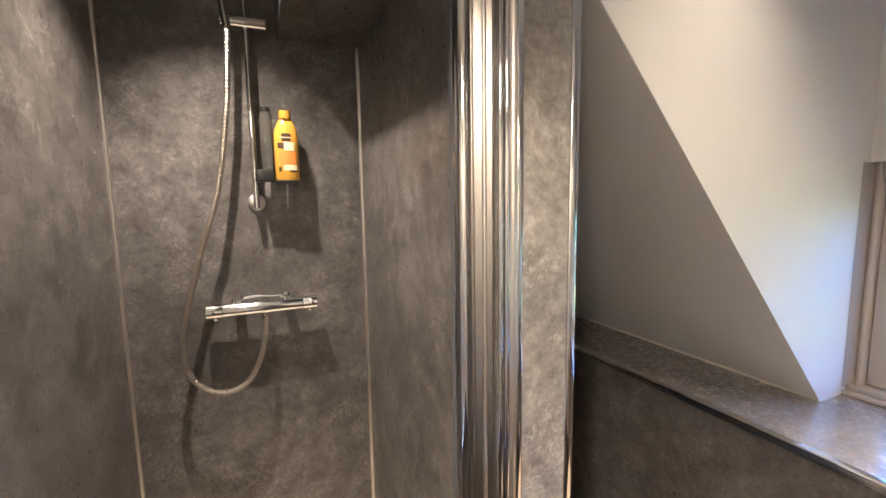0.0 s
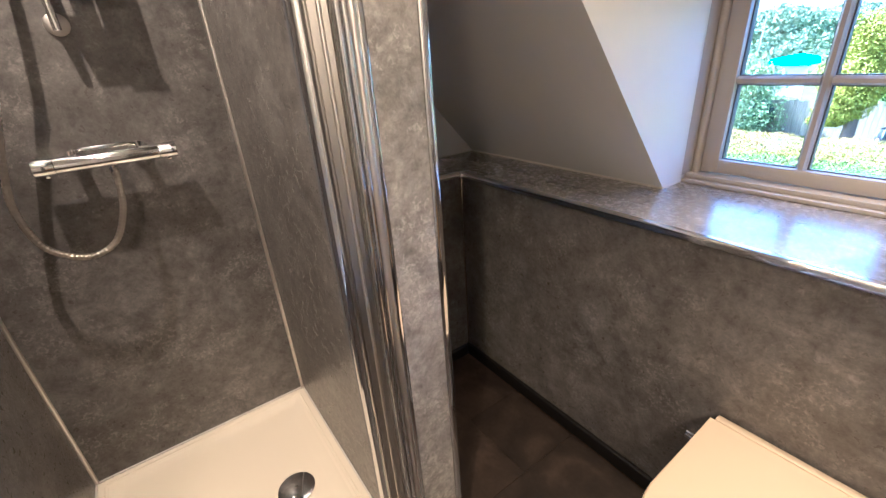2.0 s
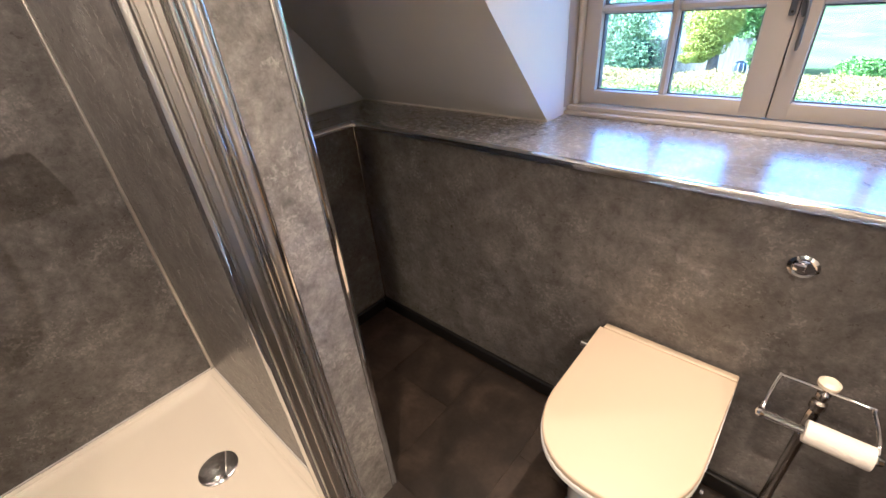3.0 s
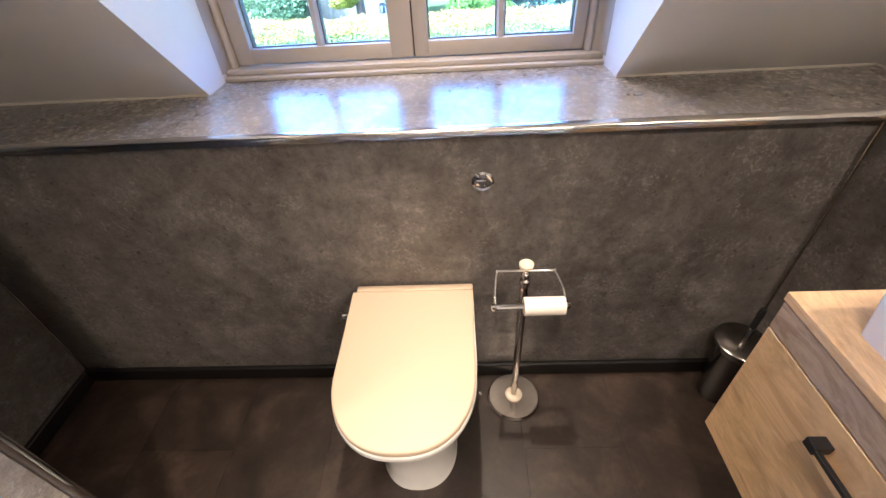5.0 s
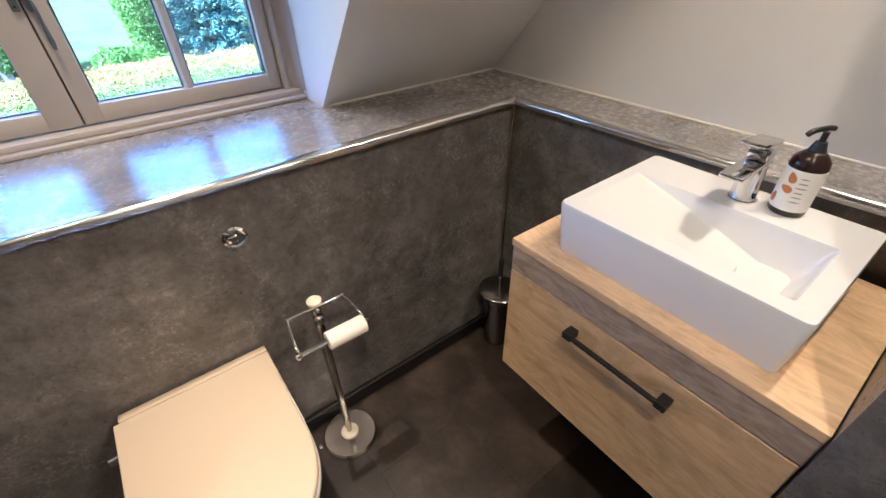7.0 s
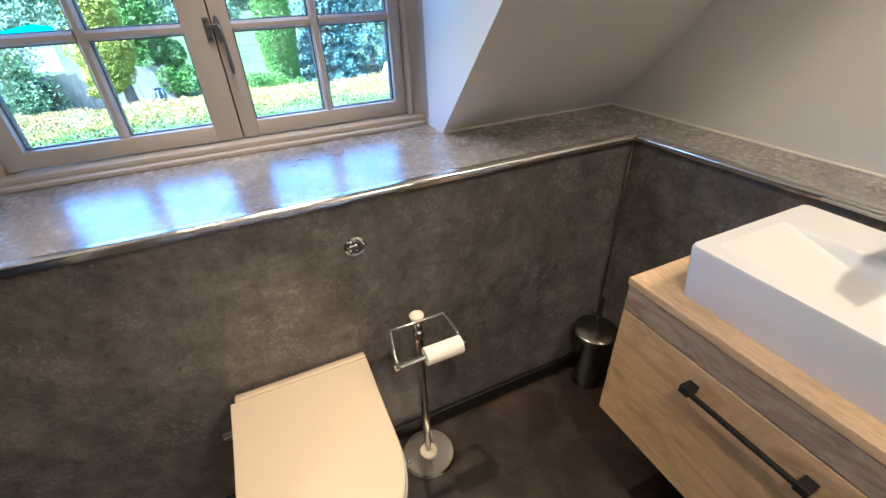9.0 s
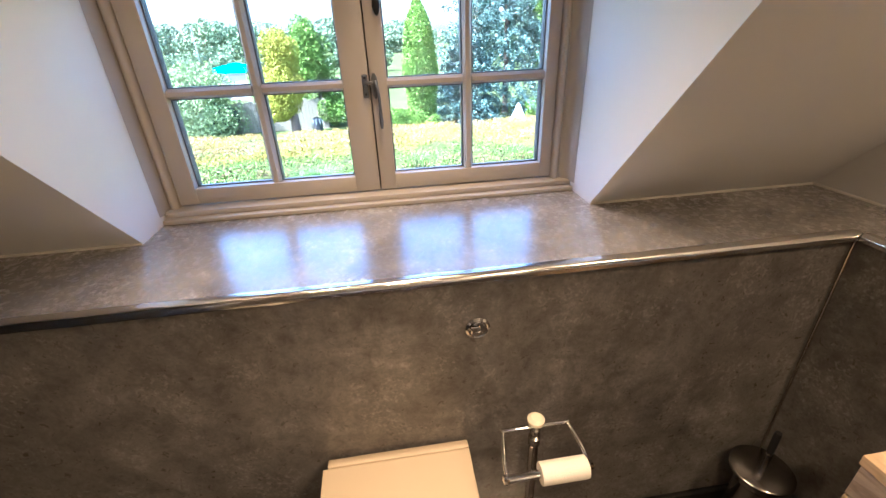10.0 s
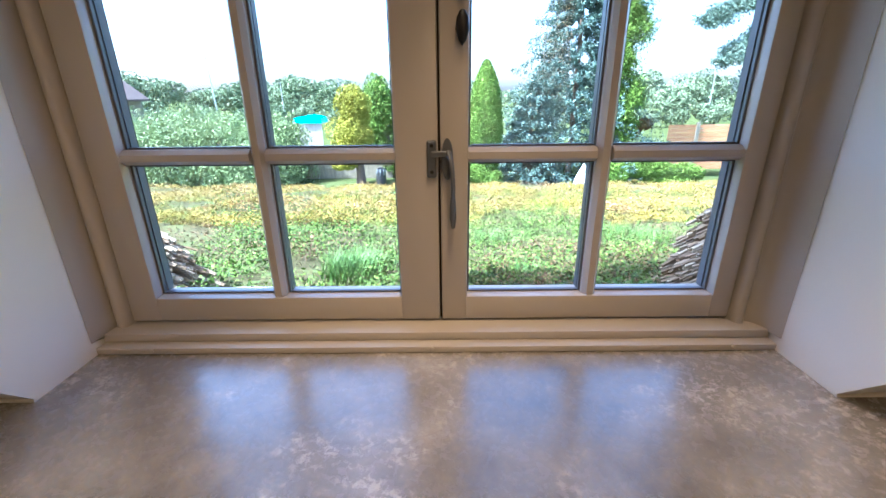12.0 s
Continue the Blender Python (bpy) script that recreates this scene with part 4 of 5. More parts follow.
def cone_points(n, base, height, radius, tiers, power=1.0, droop=0.1):
    """Points on the tiered boughs of a conifer."""
    t = rng.uniform(0, 1, n) ** 0.8
    lay = np.floor(t * tiers)
    t = (lay + 0.15 + 0.7 * rng.beta(2, 4, n)) / tiers
    t = np.clip(t, 0, 1)
    a = rng.uniform(0, 2 * np.pi, n)
    boughs = np.sin(a * 7 + lay * 2.3) * 0.27 + np.sin(a * 15 + lay * 4.1) * 0.22
    r = radius * (1 - t) ** power * (0.95 + boughs) * (1 - 0.5 * rng.uniform(0, 1, n) ** 2.2)
    t = t + np.sin(a * 5 + lay * 1.7) * 0.012
    x, y = np.cos(a) * r, np.sin(a) * r
    z = t * height - droop * r * (0.6 + 0.8 * np.sin(a * 9 + lay) ** 2) + rng.normal(0, 0.05, n)
    return np.stack([x, y, z], 1) + np.array(base)


def trunk(parent, height, r, mat):
    return part("trunk", lathe([(r * 1.3, 0), (r, 0.3), (r * 0.75, height * 0.6), (r * 0.3, height), (0, height)], (0, 0, 0), 12), mat, parent, "", True)


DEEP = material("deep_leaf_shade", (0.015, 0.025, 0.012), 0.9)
BARK = material("bark", (0.13, 0.09, 0.06), 0.9)
bump(BARK, noise_tex(BARK, own_coords(BARK, (6, 6, 1.5)), 3, 5), 0.8, 0.03)
LAWN = material("garden_lawn", (0.08, 0.13, 0.03), 0.9)
put(LAWN, ramp(LAWN, noise_tex(LAWN, coords(LAWN), 0.6, 6), [(0.3, (0.045, 0.06, 0.02)), (0.7, (0.08, 0.095, 0.035))]), "Base Color")
LAWN.node_tree.nodes["Principled BSDF"].inputs["Specular IOR Level"].default_value = 0.0
SOIL = material("sedum_soil", (0.12, 0.09, 0.05), 0.95)
put(SOIL, ramp(SOIL, noise_tex(SOIL, coords(SOIL), 9, 7, 0.7), [(0.3, (0.03, 0.025, 0.014)), (0.5, (0.07, 0.065, 0.025)), (0.65, (0.085, 0.105, 0.035))]), "Base Color")
LAUREL = leaf_material("laurel_leaf", [(0.0, (0.12, 0.16, 0.06)), (0.5, (0.2, 0.255, 0.1)), (1.0, (0.3, 0.36, 0.16))], 0.5)
GOLD = leaf_material("golden_leaf", [(0.0, (0.15, 0.14, 0.012)), (0.5, (0.27, 0.26, 0.025)), (1.0, (0.38, 0.37, 0.06))])
CYPRESS = leaf_material("cypress_leaf", [(0.0, (0.06, 0.11, 0.015)), (0.6, (0.14, 0.22, 0.03)), (1.0, (0.22, 0.32, 0.06))])
SPRUCE = leaf_material("blue_spruce_needle", [(0.0, (0.03, 0.05, 0.036)), (0.5, (0.09, 0.14, 0.115)), (1.0, (0.2, 0.28, 0.235))], 0.5, 1.6)
PINE = leaf_material("pine_needle", [(0.0, (0.08, 0.12, 0.085)), (1.0, (0.18, 0.24, 0.18))])
FRESH = leaf_material("fresh_green_leaf", [(0.0, (0.07, 0.12, 0.015)), (1.0, (0.17, 0.26, 0.04))])
# greens paled so that the colour carries the haze of distance
WOODS = leaf_material("hazed_distant_leaf", [(0.0, (0.1, 0.14, 0.07)), (0.6, (0.16, 0.205, 0.11)), (1.0, (0.22, 0.26, 0.15))], 0.8, 0.06)
AUTUMN = leaf_material("russet_leaf", [(0.0, (0.1, 0.05, 0.02)), (1.0, (0.17, 0.11, 0.035))])

SOIL.node_tree.nodes["Principled BSDF"].inputs["Specular IOR Level"].default_value = 0.1
structure("ground", box(-400, 400, -60, 700, -2.3, -2.2), LAWN, "garden lawn and land below the window", "ground")


def roof_z(y):
    return 0.935 - 0.138 * y


def roof_mesh():
    nx, ny = 110, 60
    xs, ys = np.linspace(-5.0, 5.0, nx), np.linspace(0.63, 5.0, ny)
    vs = []
    for y in ys:
        for x in xs:
            vs.append((x, y, roof_z(y) + 0.05 * noise.noise(Vector((x * 2.2, y * 2.2, 0))) + 0.015 * noise.noise(Vector((x * 9, y * 9, 3))) - 0.03 - (0.05 if y > 4.95 else 0)))
    fs = [(j * nx + i, j * nx + i + 1, (j + 1) * nx + i + 1, (j + 1) * nx + i) for j in range(ny - 1) for i in range(nx - 1)]
    me = bpy.data.meshes.new("sedum_soil_bed")
    me.from_pydata(vs, [], fs)
    for p in me.polygons:
        p.use_smooth = True
    me.materials.append(SOIL)
    return me


tagged(new("roof_green", roof_mesh()), "gently falling green roof bed outside the window", "roof", kind="structure")
structure("roof_edge", box(-5.0, 5.0, 0.64, 4.99, -2.2, 0.12), WALL, "rendered single-storey annexe under the green roof", "wall")


def scatter(n, y0, y1, p=1.4):
    y = y0 + (y1 - y0) * rng.uniform(0, 1, n) ** p
    x = np.clip(-0.17 + (y + 0.6) * rng.normal(0, 0.62, n), -4.95, 4.95)
    return x, y


def sedum(n, lo, hi, keep, lift, size):
    x, y = scatter(n, lo, hi)
    f = np.array([noise.noise(Vector((a * 1.7, b * 1.7, keep[2]))) + 0.5 * noise.noise(Vector((a * 6, b * 6, keep[2] + 4))) for a, b in zip(x, y)])
    ok = (f > keep[0]) & (f < keep[1])
    x, y = x[ok], y[ok]
    z = roof_z(y) - 0.035 + np.array([0.06 * noise.noise(Vector((a * 2.2, b * 2.2, 0))) + 0.035 * noise.noise(Vector((a * 8, b * 8, 5))) for a, b in zip(x, y)]) + lift * rng.uniform(0, 1, len(x)) ** 1.5
    s = size * (0.8 + 0.08 * y)
    return leaves(np.stack([x, y, z], 1), s, 0.35, 1.2)


GREEN_S = leaf_material("sedum_green", [(0.0, (0.03, 0.055, 0.01)), (0.5, (0.085, 0.145, 0.022)), (1.0, (0.17, 0.245, 0.042))], 0.6, 4)
YELLOW_S = leaf_material("sedum_yellow", [(0.0, (0.13, 0.11, 0.018)), (0.5, (0.23, 0.185, 0.03)), (1.0, (0.34, 0.25, 0.055))], 0.7, 4)
RUST_S = leaf_material("sedum_rust", [(0.0, (0.06, 0.035, 0.018)), (0.6, (0.16, 0.095, 0.045)), (1.0, (0.27, 0.18, 0.1))], 0.8, 4)
ORANGE_S = leaf_material("sedum_orange", [(0.0, (0.16, 0.09, 0.03)), (0.5, (0.32, 0.2, 0.07)), (1.0, (0.46, 0.32, 0.14))], 0.8, 3)
TWIG = leaf_material("dry_twig", [(0.0, (0.03, 0.018, 0.01)), (0.7, (0.09, 0.06, 0.035)), (1.0, (0.22, 0.16, 0.1))], 0.8, 4)
for nm, me, mt, lab in (("sedum_low_leaves", sedum(150000, 0.64, 4.0, (-0.22, 9, 0), 0.055, 0.0052), GREEN_S, "low green sedum and moss cover"),
                        ("sedum_broad_leaves", sedum(7000, 0.66, 1.9, (0.0, 9, 31), 0.05, 0.0095), GREEN_S, "broader green leaves pushing through the sedum"),
                        ("sedum_yellow_leaves", sedum(190000, 1.9, 5.0, (-0.12, 9, 11), 0.05, 0.0062), YELLOW_S, "yellow flowering sedum toward the roof's edge"),
                        ("sedum_rust_leaves", sedum(110000, 0.66, 5.0, (0.0, 9, 23), 0.045, 0.005), RUST_S, "rusty dry sedum stems and seed heads"),
                        ("sedum_orange_leaves", sedum(120000, 2.3, 5.0, (-0.05, 9, 47), 0.052, 0.006), ORANGE_S, "orange flowering sedum along the roof's far edge")):
    me.materials.append(mt)
    tagged(new(nm, me), lab, "ground cover", kind="stuff")


GRASS = leaf_material("grass_blade", [(0.0, (0.05, 0.1, 0.018)), (1.0, (0.14, 0.25, 0.06))], 0.5)


def blades(n, centre, spread, h, lean=0.65):
    vs, fs = [], []
    for k in range(n):
        x, y = centre[0] + rng.normal(0, spread), centre[1] + rng.normal(0, spread)
        z = roof_z(y) - 0.03
        hh, a, w = h * rng.uniform(0.4, 1.1), rng.uniform(0, 6.28), 0.0011
        dx, dy = lean * hh * math.cos(a), lean * hh * math.sin(a)
        px, py = -math.sin(a) * w, math.cos(a) * w
        b = len(vs)
        vs += [(x - px, y - py, z), (x + px, y + py, z), (x + dx * 0.4 + px * 0.7, y + dy * 0.4 + py * 0.7, z + hh * 0.6), (x + dx * 0.4 - px * 0.7, y + dy * 0.4 - py * 0.7, z + hh * 0.6), (x + dx, y + dy, z + hh)]
        fs += [(b, b + 1, b + 2, b + 3), (b + 3, b + 2, b + 4)]
    me = bpy.data.meshes.new("blades")
    me.from_pydata(vs, [], fs)
    return me


for x, y, sp, h, n in ((-0.44, 0.95, 0.04, 0.085, 1000), (0.06, 0.9, 0.026, 0.06, 350), (0.02, 1.45, 0.07, 0.06, 300), (-0.75, 1.5, 0.06, 0.06, 200), (0.6, 1.5, 0.09, 0.07, 350), (-0.2, 1.9, 0.1, 0.06, 300)):
    me = blades(n, (x, y), sp, h)
    me.materials.append(GRASS)
    tagged(new("grass_tuft", me), "tuft of fresh green grass growing in the sedum roof", "grass", "grass tufts on the roof", "stuff")

for x, y, sp, n in ((-0.1, 1.15, 0.2, 700), (0.45, 1.5, 0.25, 700), (-0.6, 1.3, 0.22, 600), (0.2, 2.0, 0.4, 700), (-0.7, 2.1, 0.4, 600)):
    me = blades(n, (x, y), sp, 0.045, 1.6)
    me.materials.append(TWIG)
    tagged(new("dry_stems", me), "dark dry stems lying through the sedum roof", "dry stems", "dry stems on the roof", "stuff")

structure("storey_below", box(-2.2, 1.7, -2.8, 0.62, -2.2, -0.105), WALL, "rendered storey under the attic room", "wall")
# thatch beside the dormer
REED = leaf_material("thatch_reed", [(0.0, (0.15, 0.1, 0.055)), (0.5, (0.33, 0.25, 0.165)), (1.0, (0.5, 0.41, 0.29))], 0.8, 9)


def thatch(side):
    vs, fs = [], []
    for k in range(460):
        z = rng.uniform(0.74, 0.95 if side < 0 else 1.0)
        y = 0.7 + 0.14 * rng.uniform(0, 1)
        end = 0.778 + 0.113 * (z - 0.816) / 0.144 if side < 0 else 0.4 + 0.092 * (z - 0.829) / 0.185
        end += 0.012 * rng.normal() + 0.1 * (y - 0.8)
        ln = rng.uniform(0.28, 0.48)
        a = Vector((side * end, y, z))
        b = a + Vector((side * ln, 0.04 * rng.normal(), ln * ((0.42 if side < 0 else 0.5) + 0.05 * rng.normal())))
        r = 0.0038 * rng.uniform(0.7, 1.5)
        base = len(vs)
        q = (b - a).to_track_quat("Z", "Y")
        for p in (a, b):
            for j in range(5):
                o = q @ Vector((r * math.cos(j * 1.2566), r * math.sin(j * 1.2566), 0))
                vs.append(p + o)
        fs += [(base + j, base + (j + 1) % 5, base + 5 + (j + 1) % 5, base + 5 + j) for j in range(5)]
        fs.append(tuple(base + j for j in range(4, -1, -1)))
    me = bpy.data.meshes.new("reeds")
    me.from_pydata(vs, [], fs)
    me.materials.append(REED)
    return me


for s in (-1, 1):
    tagged(new("thatch_edge", thatch(s)), "weathered reed thatch cut beside the dormer window", "thatch", "thatch beside the dormer", "stuff")
structure("outer_sill", box(-0.75, 0.38, 0.5205, 0.63, 0.86, 0.895), FRAME, "painted outer sill under the window", "window sill")


bm = bmesh.new()
for a, b in ((-2.2, DX0 - 0.04), (DX1 + 0.04, 1.7)):
    prism([(0.9, slope_z(0.9) + 0.055), (-0.6, slope_z(-0.6) + 0.055), (-0.6, slope_z(-0.6) + 0.25), (0.9, slope_z(0.9) + 0.25)], 0, a, b, bm)
structure("roof_thatch", bm, REED, "weathered reed thatch over the sloping roof", "roof")


# hedge and trees
def plant(name, at, label, category, group=""):
    return empty(name, at, label, category, group)


hedge = plant("laurel_hedge", (-9.6, 18, -2.2), "broad rounded laurel hedge beyond the green roof", "hedge")
pts = np.concatenate([shell(34000, (x, 18, z), (rx, 1.9, rz), 44, 0.3) for x, z, rx, rz in ((-12.2, -0.9, 2.6, 1.9), (-9.6, -0.85, 2.6, 2.1), (-7.5, -1.1, 1.9, 1.8), (-10.9, -1.6, 3.0, 1.2), (-8.0, -1.8, 1.9, 1.0))])
pts = pts[pts[:, 2] > -2.15]
crown("foliage", leaves(pts, 0.038), LAUREL, hedge)
# dark ellipsoids whose colour stands for the shade deep inside the hedge
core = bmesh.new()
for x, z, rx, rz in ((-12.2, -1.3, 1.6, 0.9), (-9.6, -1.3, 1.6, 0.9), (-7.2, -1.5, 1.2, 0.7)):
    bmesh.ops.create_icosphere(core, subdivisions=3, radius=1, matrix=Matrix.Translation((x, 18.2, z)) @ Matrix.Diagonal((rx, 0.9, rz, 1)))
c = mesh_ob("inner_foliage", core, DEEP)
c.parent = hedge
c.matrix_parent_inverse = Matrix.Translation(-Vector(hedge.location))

gold = plant("golden_conifer", (-3.75, 17, -2.2), "rounded golden-yellow conifer with a short stout trunk", "tree")
part("trunk", lathe([(0.22, 0), (0.17, 0.5), (0.1, 2.5), (0, 3.2)], (0.15, 0, 0), 12), BARK, gold, "", True)
pts = np.concatenate([shell(24000, (-3.8, 17, -0.25), (1.1, 1.0, 1.15), 30, 0.2), shell(14000, (-3.7, 17, 0.6), (0.8, 0.7, 1.05), 20, 0.2), shell(4500, (-4.0, 16.7, -1.2), (0.8, 0.5, 0.45), 6)])
crown("foliage", leaves(pts, 0.032), GOLD, gold)
behind = plant("green_conifer", (-2.7, 19, -2.2), "fresh green bushy tree behind the golden conifer", "tree")
trunk(behind, 3.6, 0.15, BARK)
crown("foliage", leaves(np.concatenate([shell(14000, (-2.9, 19, 0.3), (1.0, 0.9, 1.9), 18), shell(7000, (-2.1, 19, -1.2), (0.8, 0.8, 1.0), 8)]), 0.042), FRESH, behind)
cyp = plant("cypress_tree", (1.45, 17, -2.2), "slim pointed bright green cypress", "tree")
trunk(cyp, 4.0, 0.09, BARK)
n = 34000
t = rng.uniform(0, 1, n)
rad = 0.66 * np.minimum(1, (1.01 - t) * 2.8) ** 0.6 * (0.72 + 0.28 * np.minimum(1, t * 3)) * (0.8 + 0.2 * rng.uniform(0, 1, n)) * (1 + 0.08 * np.sin(t * 17 + rng.normal(0, 0.5, n)))
a = rng.uniform(0, 6.283, n)
crown("foliage", leaves(np.stack([1.45 + rad * np.cos(a), 17 + rad * np.sin(a), -2.2 + 4.7 * t], 1), 0.028), CYPRESS, cyp)
low = plant("round_shrub", (0.6, 15.5, -2.2), "low clipped fresh green shrub at the cypress foot", "shrub")
crown("foliage", leaves(np.concatenate([shell(7000, (0.5, 15.5, -1.6), (1.1, 0.7, 0.9), 8), shell(4000, (1.5, 15.2, -1.9), (0.7, 0.5, 0.6), 6)]), 0.032), FRESH, low)

spruce = plant("blue_spruce", (5.6, 19.5, -2.2), "large blue-grey spruce with layered drooping boughs", "tree")
trunk(spruce, 8.6, 0.13, BARK)
crown("boughs", leaves(cone_points(120000, (5.6, 19.5, -2.1), 9.6, 3.5, 17, 0.85, 0.2), 0.042, 0.45, 1.7), SPRUCE, spruce)
small = plant("small_spruce", (3.4, 17.6, -2.2), "smaller dark blue spruce beside the large one", "tree")
trunk(small, 3.0, 0.1, BARK)
crown("boughs", leaves(cone_points(30000, (3.4, 17.6, -2.1), 3.9, 1.5, 9, 0.75, 0.15), 0.04, 0.45, 1.7), SPRUCE, small)
ash = plant("young_ash", (7.2, 18, -2.2), "slender light green tree rising through the spruce", "tree")
trunk(ash, 7.4, 0.08, BARK)
crown("foliage", leaves(np.concatenate([shell(5200, (7.0 + 0.3 * math.sin(z * 2), 17.6, z), (0.8, 0.6, 0.95), 26, 0.95) for z in (0.1, 1.2, 2.4, 3.5, 4.6)]), 0.036), FRESH, ash)
rust = plant("russet_bush", (7.9, 18.4, -2.2), "russet-leaved bush at the spruce's foot", "shrub")
crown("foliage", leaves(np.concatenate([shell(2500, (7.9, 18.4, 0.1), (0.8, 0.6, 0.6), 6), shell(6500, (8.0, 18.2, -1.4), (1.7, 0.8, 0.8), 9)]), 0.04), AUTUMN, rust)
hedge2 = plant("garden_bushes", (8.0, 16, -2.2), "light green bushes along the garden edge", "shrub")
crown("foliage", leaves(np.concatenate([shell(7000, (x, 16.2, -1.75), (1.2, 0.7, h), 8) for x, h in ((6.2, 0.7), (7.8, 0.9), (9.2, 0.55))]), 0.034), FRESH, hedge2)
pine = plant("pine_tree", (14.6, 19, -2.2), "tall pine whose blue-green boughs hang into view", "tree")
trunk(pine, 9.5, 0.28, BARK)
bm = bmesh.new()
tips = []
for z0, x1, z1 in ((5.2, 10.2, 3.9), (4.2, 11.2, 2.5), (6.3, 8.9, 5.0), (3.2, 12.3, 1.6), (5.6, 12.2, 4.6)):
    p = smooth_path([(14.6, 19, z0), ((14.6 + x1) / 2, 18.6, (z0 + z1) / 2 + 0.35), (x1, 18.2, z1)], 6)
    tube(p, 0.05, 6, bm, [0.09 - 0.08 * k / (len(p) - 1) for k in range(len(p))])
    for q in p[4:]:
        tips.append(q)
c = mesh_ob("limbs", bm, BARK, True)
c.parent = pine
c.matrix_parent_inverse = Matrix.Translation(-Vector(pine.location))
crown("foliage", leaves(np.concatenate([shell(1300, tuple(q), (0.8, 0.5, 0.42), 16, 0.95) for q in tips]), 0.03, 0.0, 2.6), PINE, pine)

# far trees
for k in range(46):
    x = -120 + 245 * k / 45 + rng.uniform(-3, 3)
    h = 0.9 * (8.2 + 3.2 * math.sin(k * 1.3) * math.sin(k * 0.41 + 1) + rng.uniform(-0.8, 0.8)) * (0.72 if abs(x - 12) < 10 else 1.0)
    y = 118 + rng.uniform(-14, 14)
    tr = plant("distant_tree", (x, y, -2.2), "rounded broadleaf tree on the horizon", "tree", "trees on the horizon")
    part("trunk", lathe([(0.4, 0), (0.3, 2), (0, h * 0.7)], (0, 0, 0), 8), BARK, tr, "", True)
    w = rng.uniform(6.6, 9.4)
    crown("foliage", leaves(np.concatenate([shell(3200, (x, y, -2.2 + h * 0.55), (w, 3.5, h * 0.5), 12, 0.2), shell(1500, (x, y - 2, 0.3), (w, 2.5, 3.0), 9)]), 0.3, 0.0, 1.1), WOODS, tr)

field = plant("field_hedge", (22, 46, -2.2), "long rough field hedge beyond the garden", "hedge")
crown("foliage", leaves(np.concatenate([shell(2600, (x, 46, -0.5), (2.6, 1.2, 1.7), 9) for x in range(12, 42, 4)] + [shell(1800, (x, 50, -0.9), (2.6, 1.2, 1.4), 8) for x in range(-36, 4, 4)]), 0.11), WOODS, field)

# poles, fences, shed, bin, parasol, house
METAL = material("galvanised_pole", (0.4, 0.42, 0.42), 0.5, 0.6)


def pole(x, y, h, r, lean=0.0):
    p = plant("street_pole", (x, y, -2.2), "thin pale galvanised street pole", "pole", "poles beyond the garden")
    part("shaft", rod((0, 0, 0), (lean, 0, h), r, r * 0.5, 10), METAL, p, "", True)
    part("cap", lathe([(0, h + 0.001), (r * 0.8, h + 0.001), (r * 0.6, h + 0.06), (0, h + 0.1)], (lean, 0, 0), 10), METAL, p, "", True)


pole(-25.9, 50, 11.6, 0.09, -0.5)
pole(-18.4, 50, 4.9, 0.07)
pole(-12.4, 52, 6.6, 0.07)
pole(31.0, 52, 6.2, 0.07)
PALE_WOOD = material("pale_fence_wood", (0.36, 0.32, 0.22), 0.8)
put(PALE_WOOD, ramp(PALE_WOOD, noise_tex(PALE_WOOD, coords(PALE_WOOD, (4, 4, 0.6)), 3, 4), [(0.3, (0.17, 0.145, 0.1)), (0.7, (0.28, 0.24, 0.165))]), "Base Color")
RED_WOOD = material("red_cedar_fence", (0.4, 0.19, 0.08), 0.7)
put(RED_WOOD, ramp(RED_WOOD, noise_tex(RED_WOOD, coords(RED_WOOD, (0.6, 4, 6)), 2, 4), [(0.3, (0.34, 0.15, 0.06)), (0.7, (0.5, 0.25, 0.11))]), "Base Color")
fence = plant("board_fence", (-4.4, 18.6, -2.2), "pale weathered vertical board fence behind the conifer", "fence")
for k in range(26):
    part("board", box(-2.0 + k * 0.15, -1.86 + k * 0.15, 0, 0.022, 0, 1.2 + 0.03 * (k % 3)), PALE_WOOD, fence)
part("rail", box(-2.0, 1.9, 0.023, 0.06, 0.3, 0.38), PALE_WOOD, fence)
panel = plant("cedar_fence", (10.6, 18.2, -2.2), "red-brown cedar slat fence panel with pale posts", "fence")
for k in range(11):
    part("slat", box(-1.3, 2.6, 0, 0.02, 0.35 + k * 0.17, 0.5 + k * 0.17), RED_WOOD, panel)
for x in (-0.1, 1.7):
    part("post", box(x - 0.07, x + 0.07, -0.08, -0.005, 0, 2.3), PALE_WOOD, panel)
TURQ = material("turquoise_canvas", (0.02, 0.5, 0.55), 0.5)
shed = plant("poolside_canopy", (-8.4, 26, -2.2), "turquoise canvas canopy over a white framed side", "canopy")
part("canvas_roof", prism([(-0.6, 2.0), (1.1, 2.0), (1.0, 2.3), (0.3, 2.45), (-0.5, 2.3)], 1, -0.8, 0.8), TURQ, shed)
part("side_cloth", box(-0.3, 1.0, -0.7, -0.66, 0.6, 1.99), FRAME, shed)
for x in (-0.5, 1.05):
    part("post", box(x - 0.03, x + 0.03, -0.76, -0.71, 0, 1.99), FRAME, shed)
binp = plant("litter_bin", (-2.68, 16.4, -2.2), "black round garden bin with pale ribs round its dome", "bin")
part("drum", lathe([(0, 0), (0.2, 0), (0.2, 0.5), (0.19, 0.55), (0, 0.55)], (0, 0, 0), 24), DARK_PLASTIC, binp, "", True)
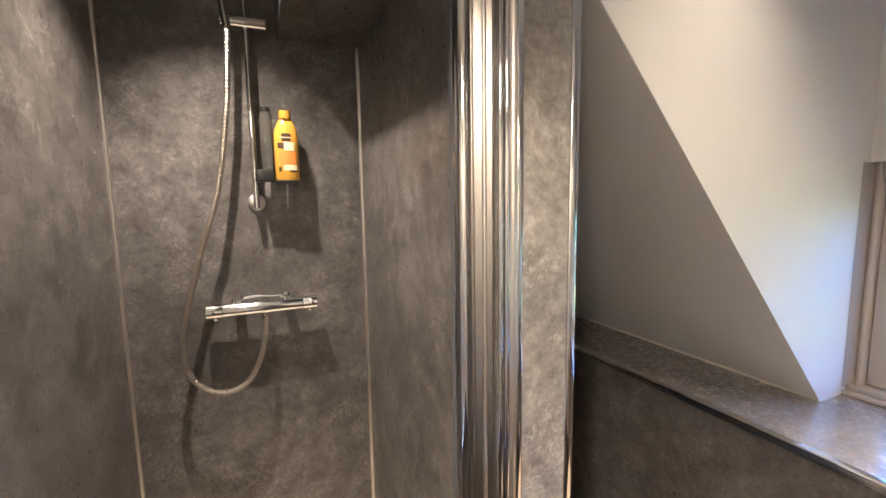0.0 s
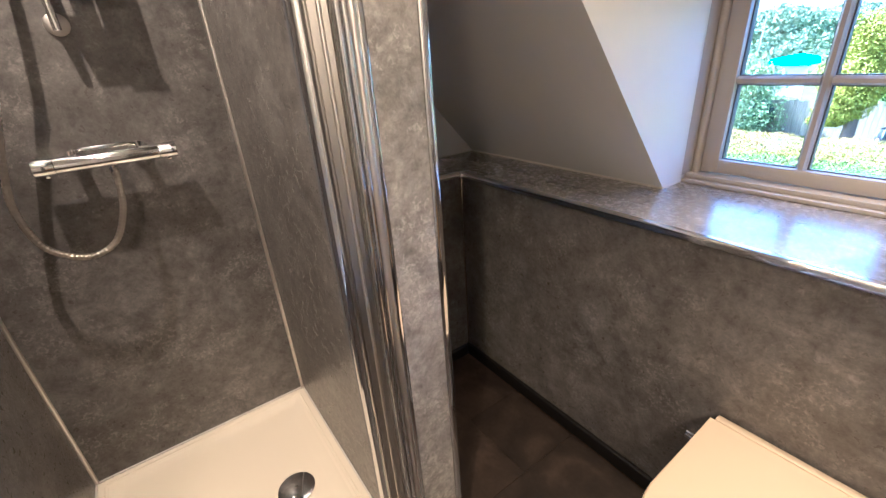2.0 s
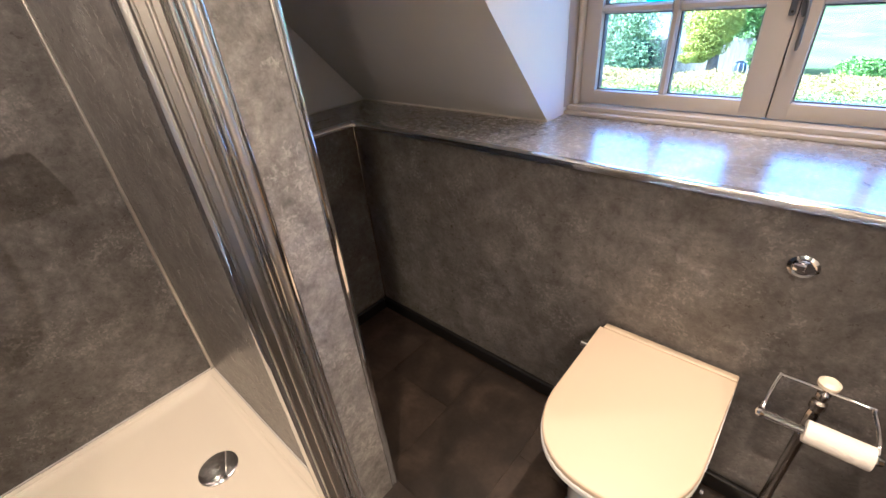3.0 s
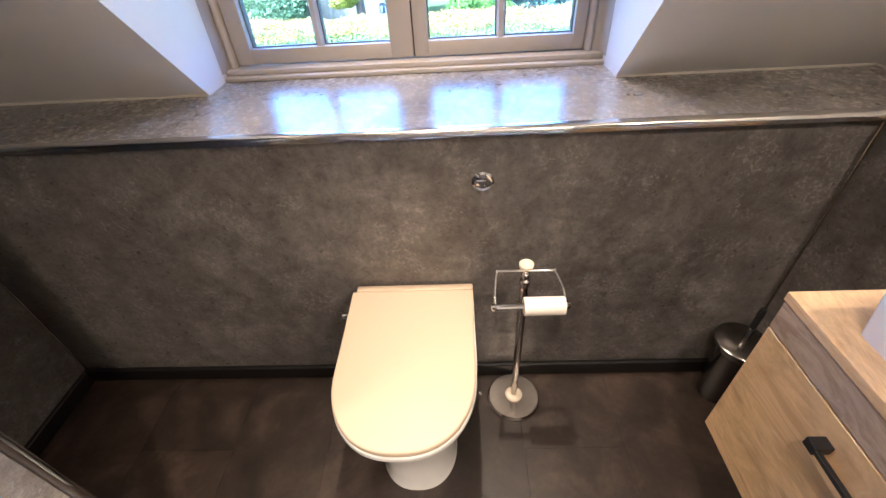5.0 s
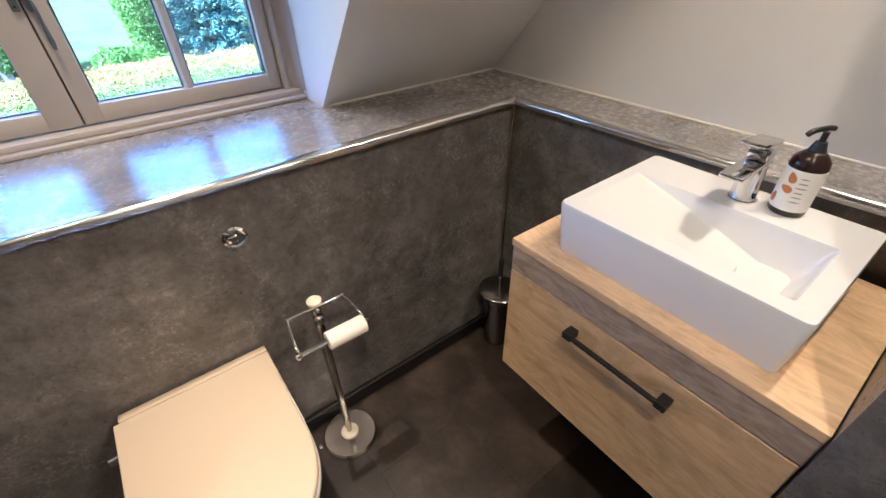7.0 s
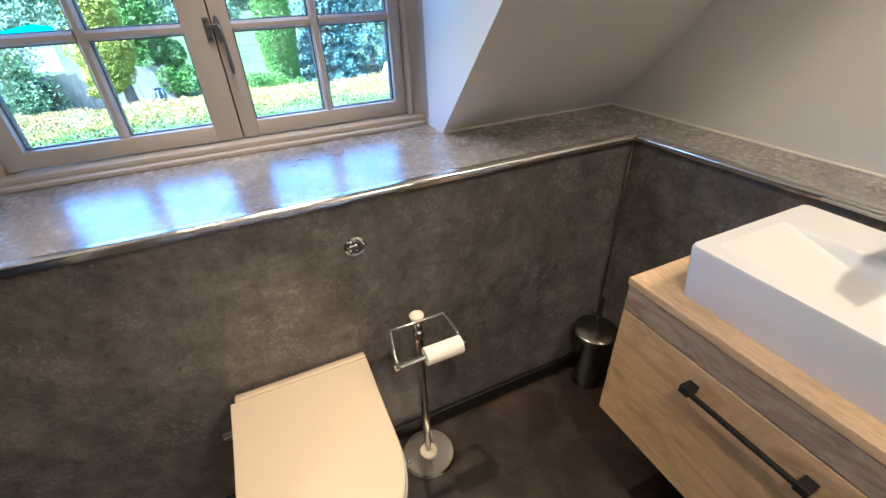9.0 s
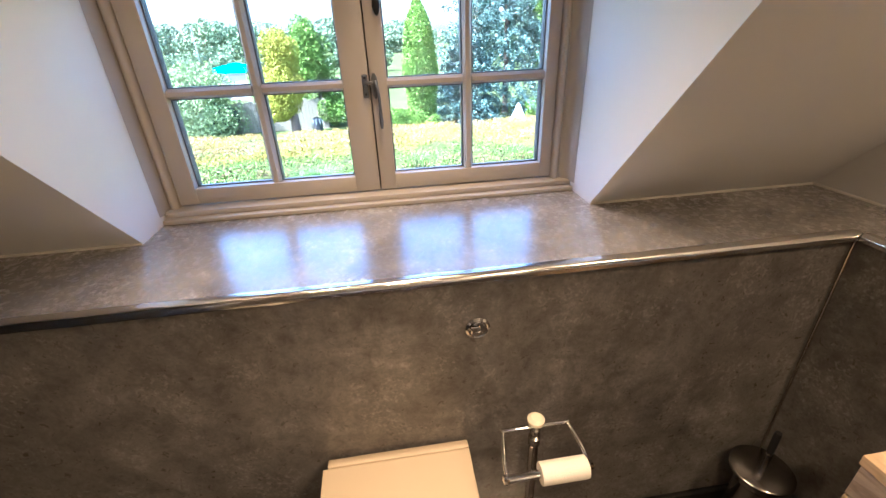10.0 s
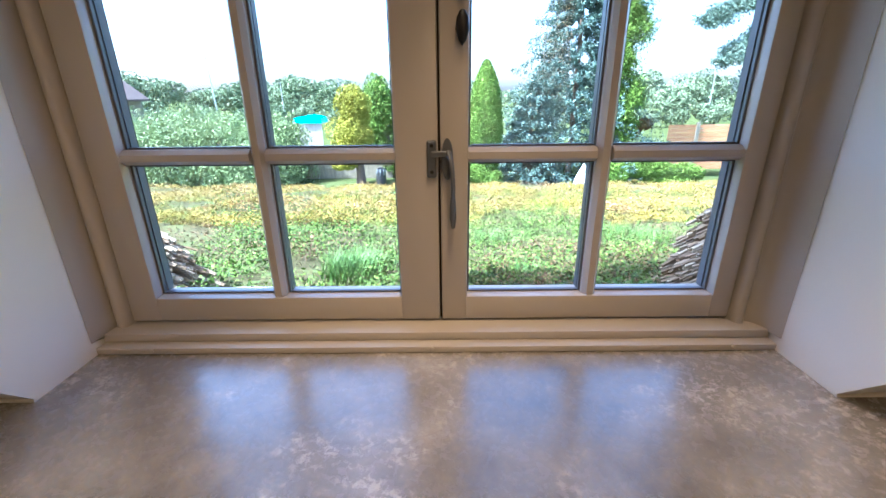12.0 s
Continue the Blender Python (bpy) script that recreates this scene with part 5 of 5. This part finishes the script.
part("dome", lathe([(0.19, 0.5505), (0.19, 0.64), (0.15, 0.78), (0.06, 0.83), (0, 0.84)], (0, 0, 0), 24), DARK_PLASTIC, binp, "", True)
for k in range(8):
    a = k * math.pi / 4
    part("rib", tube([(0.195 * math.cos(a), 0.195 * math.sin(a), 0.56), (0.195 * math.cos(a), 0.195 * math.sin(a), 0.65), (0.155 * math.cos(a), 0.155 * math.sin(a), 0.785)], 0.014, 6), METAL, binp)
CLOTH = material("grey_parasol_cloth", (0.5, 0.5, 0.52), 0.9)
par = plant("closed_parasol", (5.1, 15.8, -2.2), "closed pale grey garden parasol", "parasol")
part("pole", rod((0, 0, 0), (0, 0, 1.0), 0.025), METAL, par, "", True)
fold = bmesh.new()
rings = []
for z, r in ((0.05, 0.36), (0.4, 0.27), (0.75, 0.13), (0.95, 0.05)):
    rings.append([fold.verts.new(((r * (1 + 0.16 * (-1) ** j)) * math.cos(j * math.pi / 8), (r * (1 + 0.16 * (-1) ** j)) * math.sin(j * math.pi / 8), z)) for j in range(16)])
for p, q in zip(rings, rings[1:]):
    for j in range(16):
        fold.faces.new((p[j], p[(j + 1) % 16], q[(j + 1) % 16], q[j]))
fold.faces.new(rings[-1])
part("canopy", fold, CLOTH, par)
ROOFT = material("brown_roof_tile", (0.1, 0.07, 0.055), 0.8)
house = plant("neighbour_house", (-27.5, 31, -2.2), "buff neighbouring house with a brown gabled roof", "house")
part("walls", prism([(-4, 0), (4, 0), (4, 3.6), (0, 6.8), (-4, 3.6)], 1, -3, 3), PALE_WOOD, house)
for s in (-1, 1):
    part("roof_slope", prism([(0, 6.85), (s * 4.5, 3.25), (s * 4.5, 3.4), (0, 7.05)], 1, -3.3, 3.3), ROOFT, house)
win = part("window", box(-0.6, 0.6, -3.04, -3.0, 1.2, 2.4), FRAME, house)
part("pane", box(-0.5, 0.5, -3.06, -3.041, 1.3, 2.3), TINTED, win)

# ---- floor tiles ----
tile_meshes = {}


def floor_tile(x0, x1, y0, y1):
    """A vinyl tile with a fine bevelled edge; alike tiles share one mesh."""
    key = (round(x1 - x0, 3), round(y1 - y0, 3))
    if key not in tile_meshes:
        g = 0.0003
        bm = prism([(g, g), (key[0] - g, g), (key[0] - g, key[1] - g), (g, key[1] - g)], 2, -0.0035, -0.0003)
        top = [bm.verts.new((a, b, 0.0)) for a, b in ((g + 0.0005, g + 0.0005), (key[0] - g - 0.0005, g + 0.0005), (key[0] - g - 0.0005, key[1] - g - 0.0005), (g + 0.0005, key[1] - g - 0.0005))]
        bm.faces.new(top)
        me = bpy.data.meshes.new("vinyl_tile")
        bm.to_mesh(me)
        bm.free()
        me.materials.append(VINYL)
        tile_meshes[key] = me
    ob = new("vinyl_tile", tile_meshes[key])
    ob.location = (x0, y0, 0)
    ob.parent = floor
    return ob


TW, TL = 0.296, 0.6
for i in range(-7, 5):
    x0, x1 = 0.115 + i * TW, 0.115 + (i + 1) * TW
    x0, x1 = max(x0, -1.78), min(x1, 1.2)
    if x1 - x0 < 0.02:
        continue
    for j in range(-5, 2):
        off = 0.3 if i % 2 else 0.0
        y0, y1 = -0.27 + off + j * TL, -0.27 + off + (j + 1) * TL
        y0, y1 = max(y0, -2.39), min(y1, 0.0)
        if y1 - y0 < 0.02:
            continue
        floor_tile(x0, x1, y0, y1)
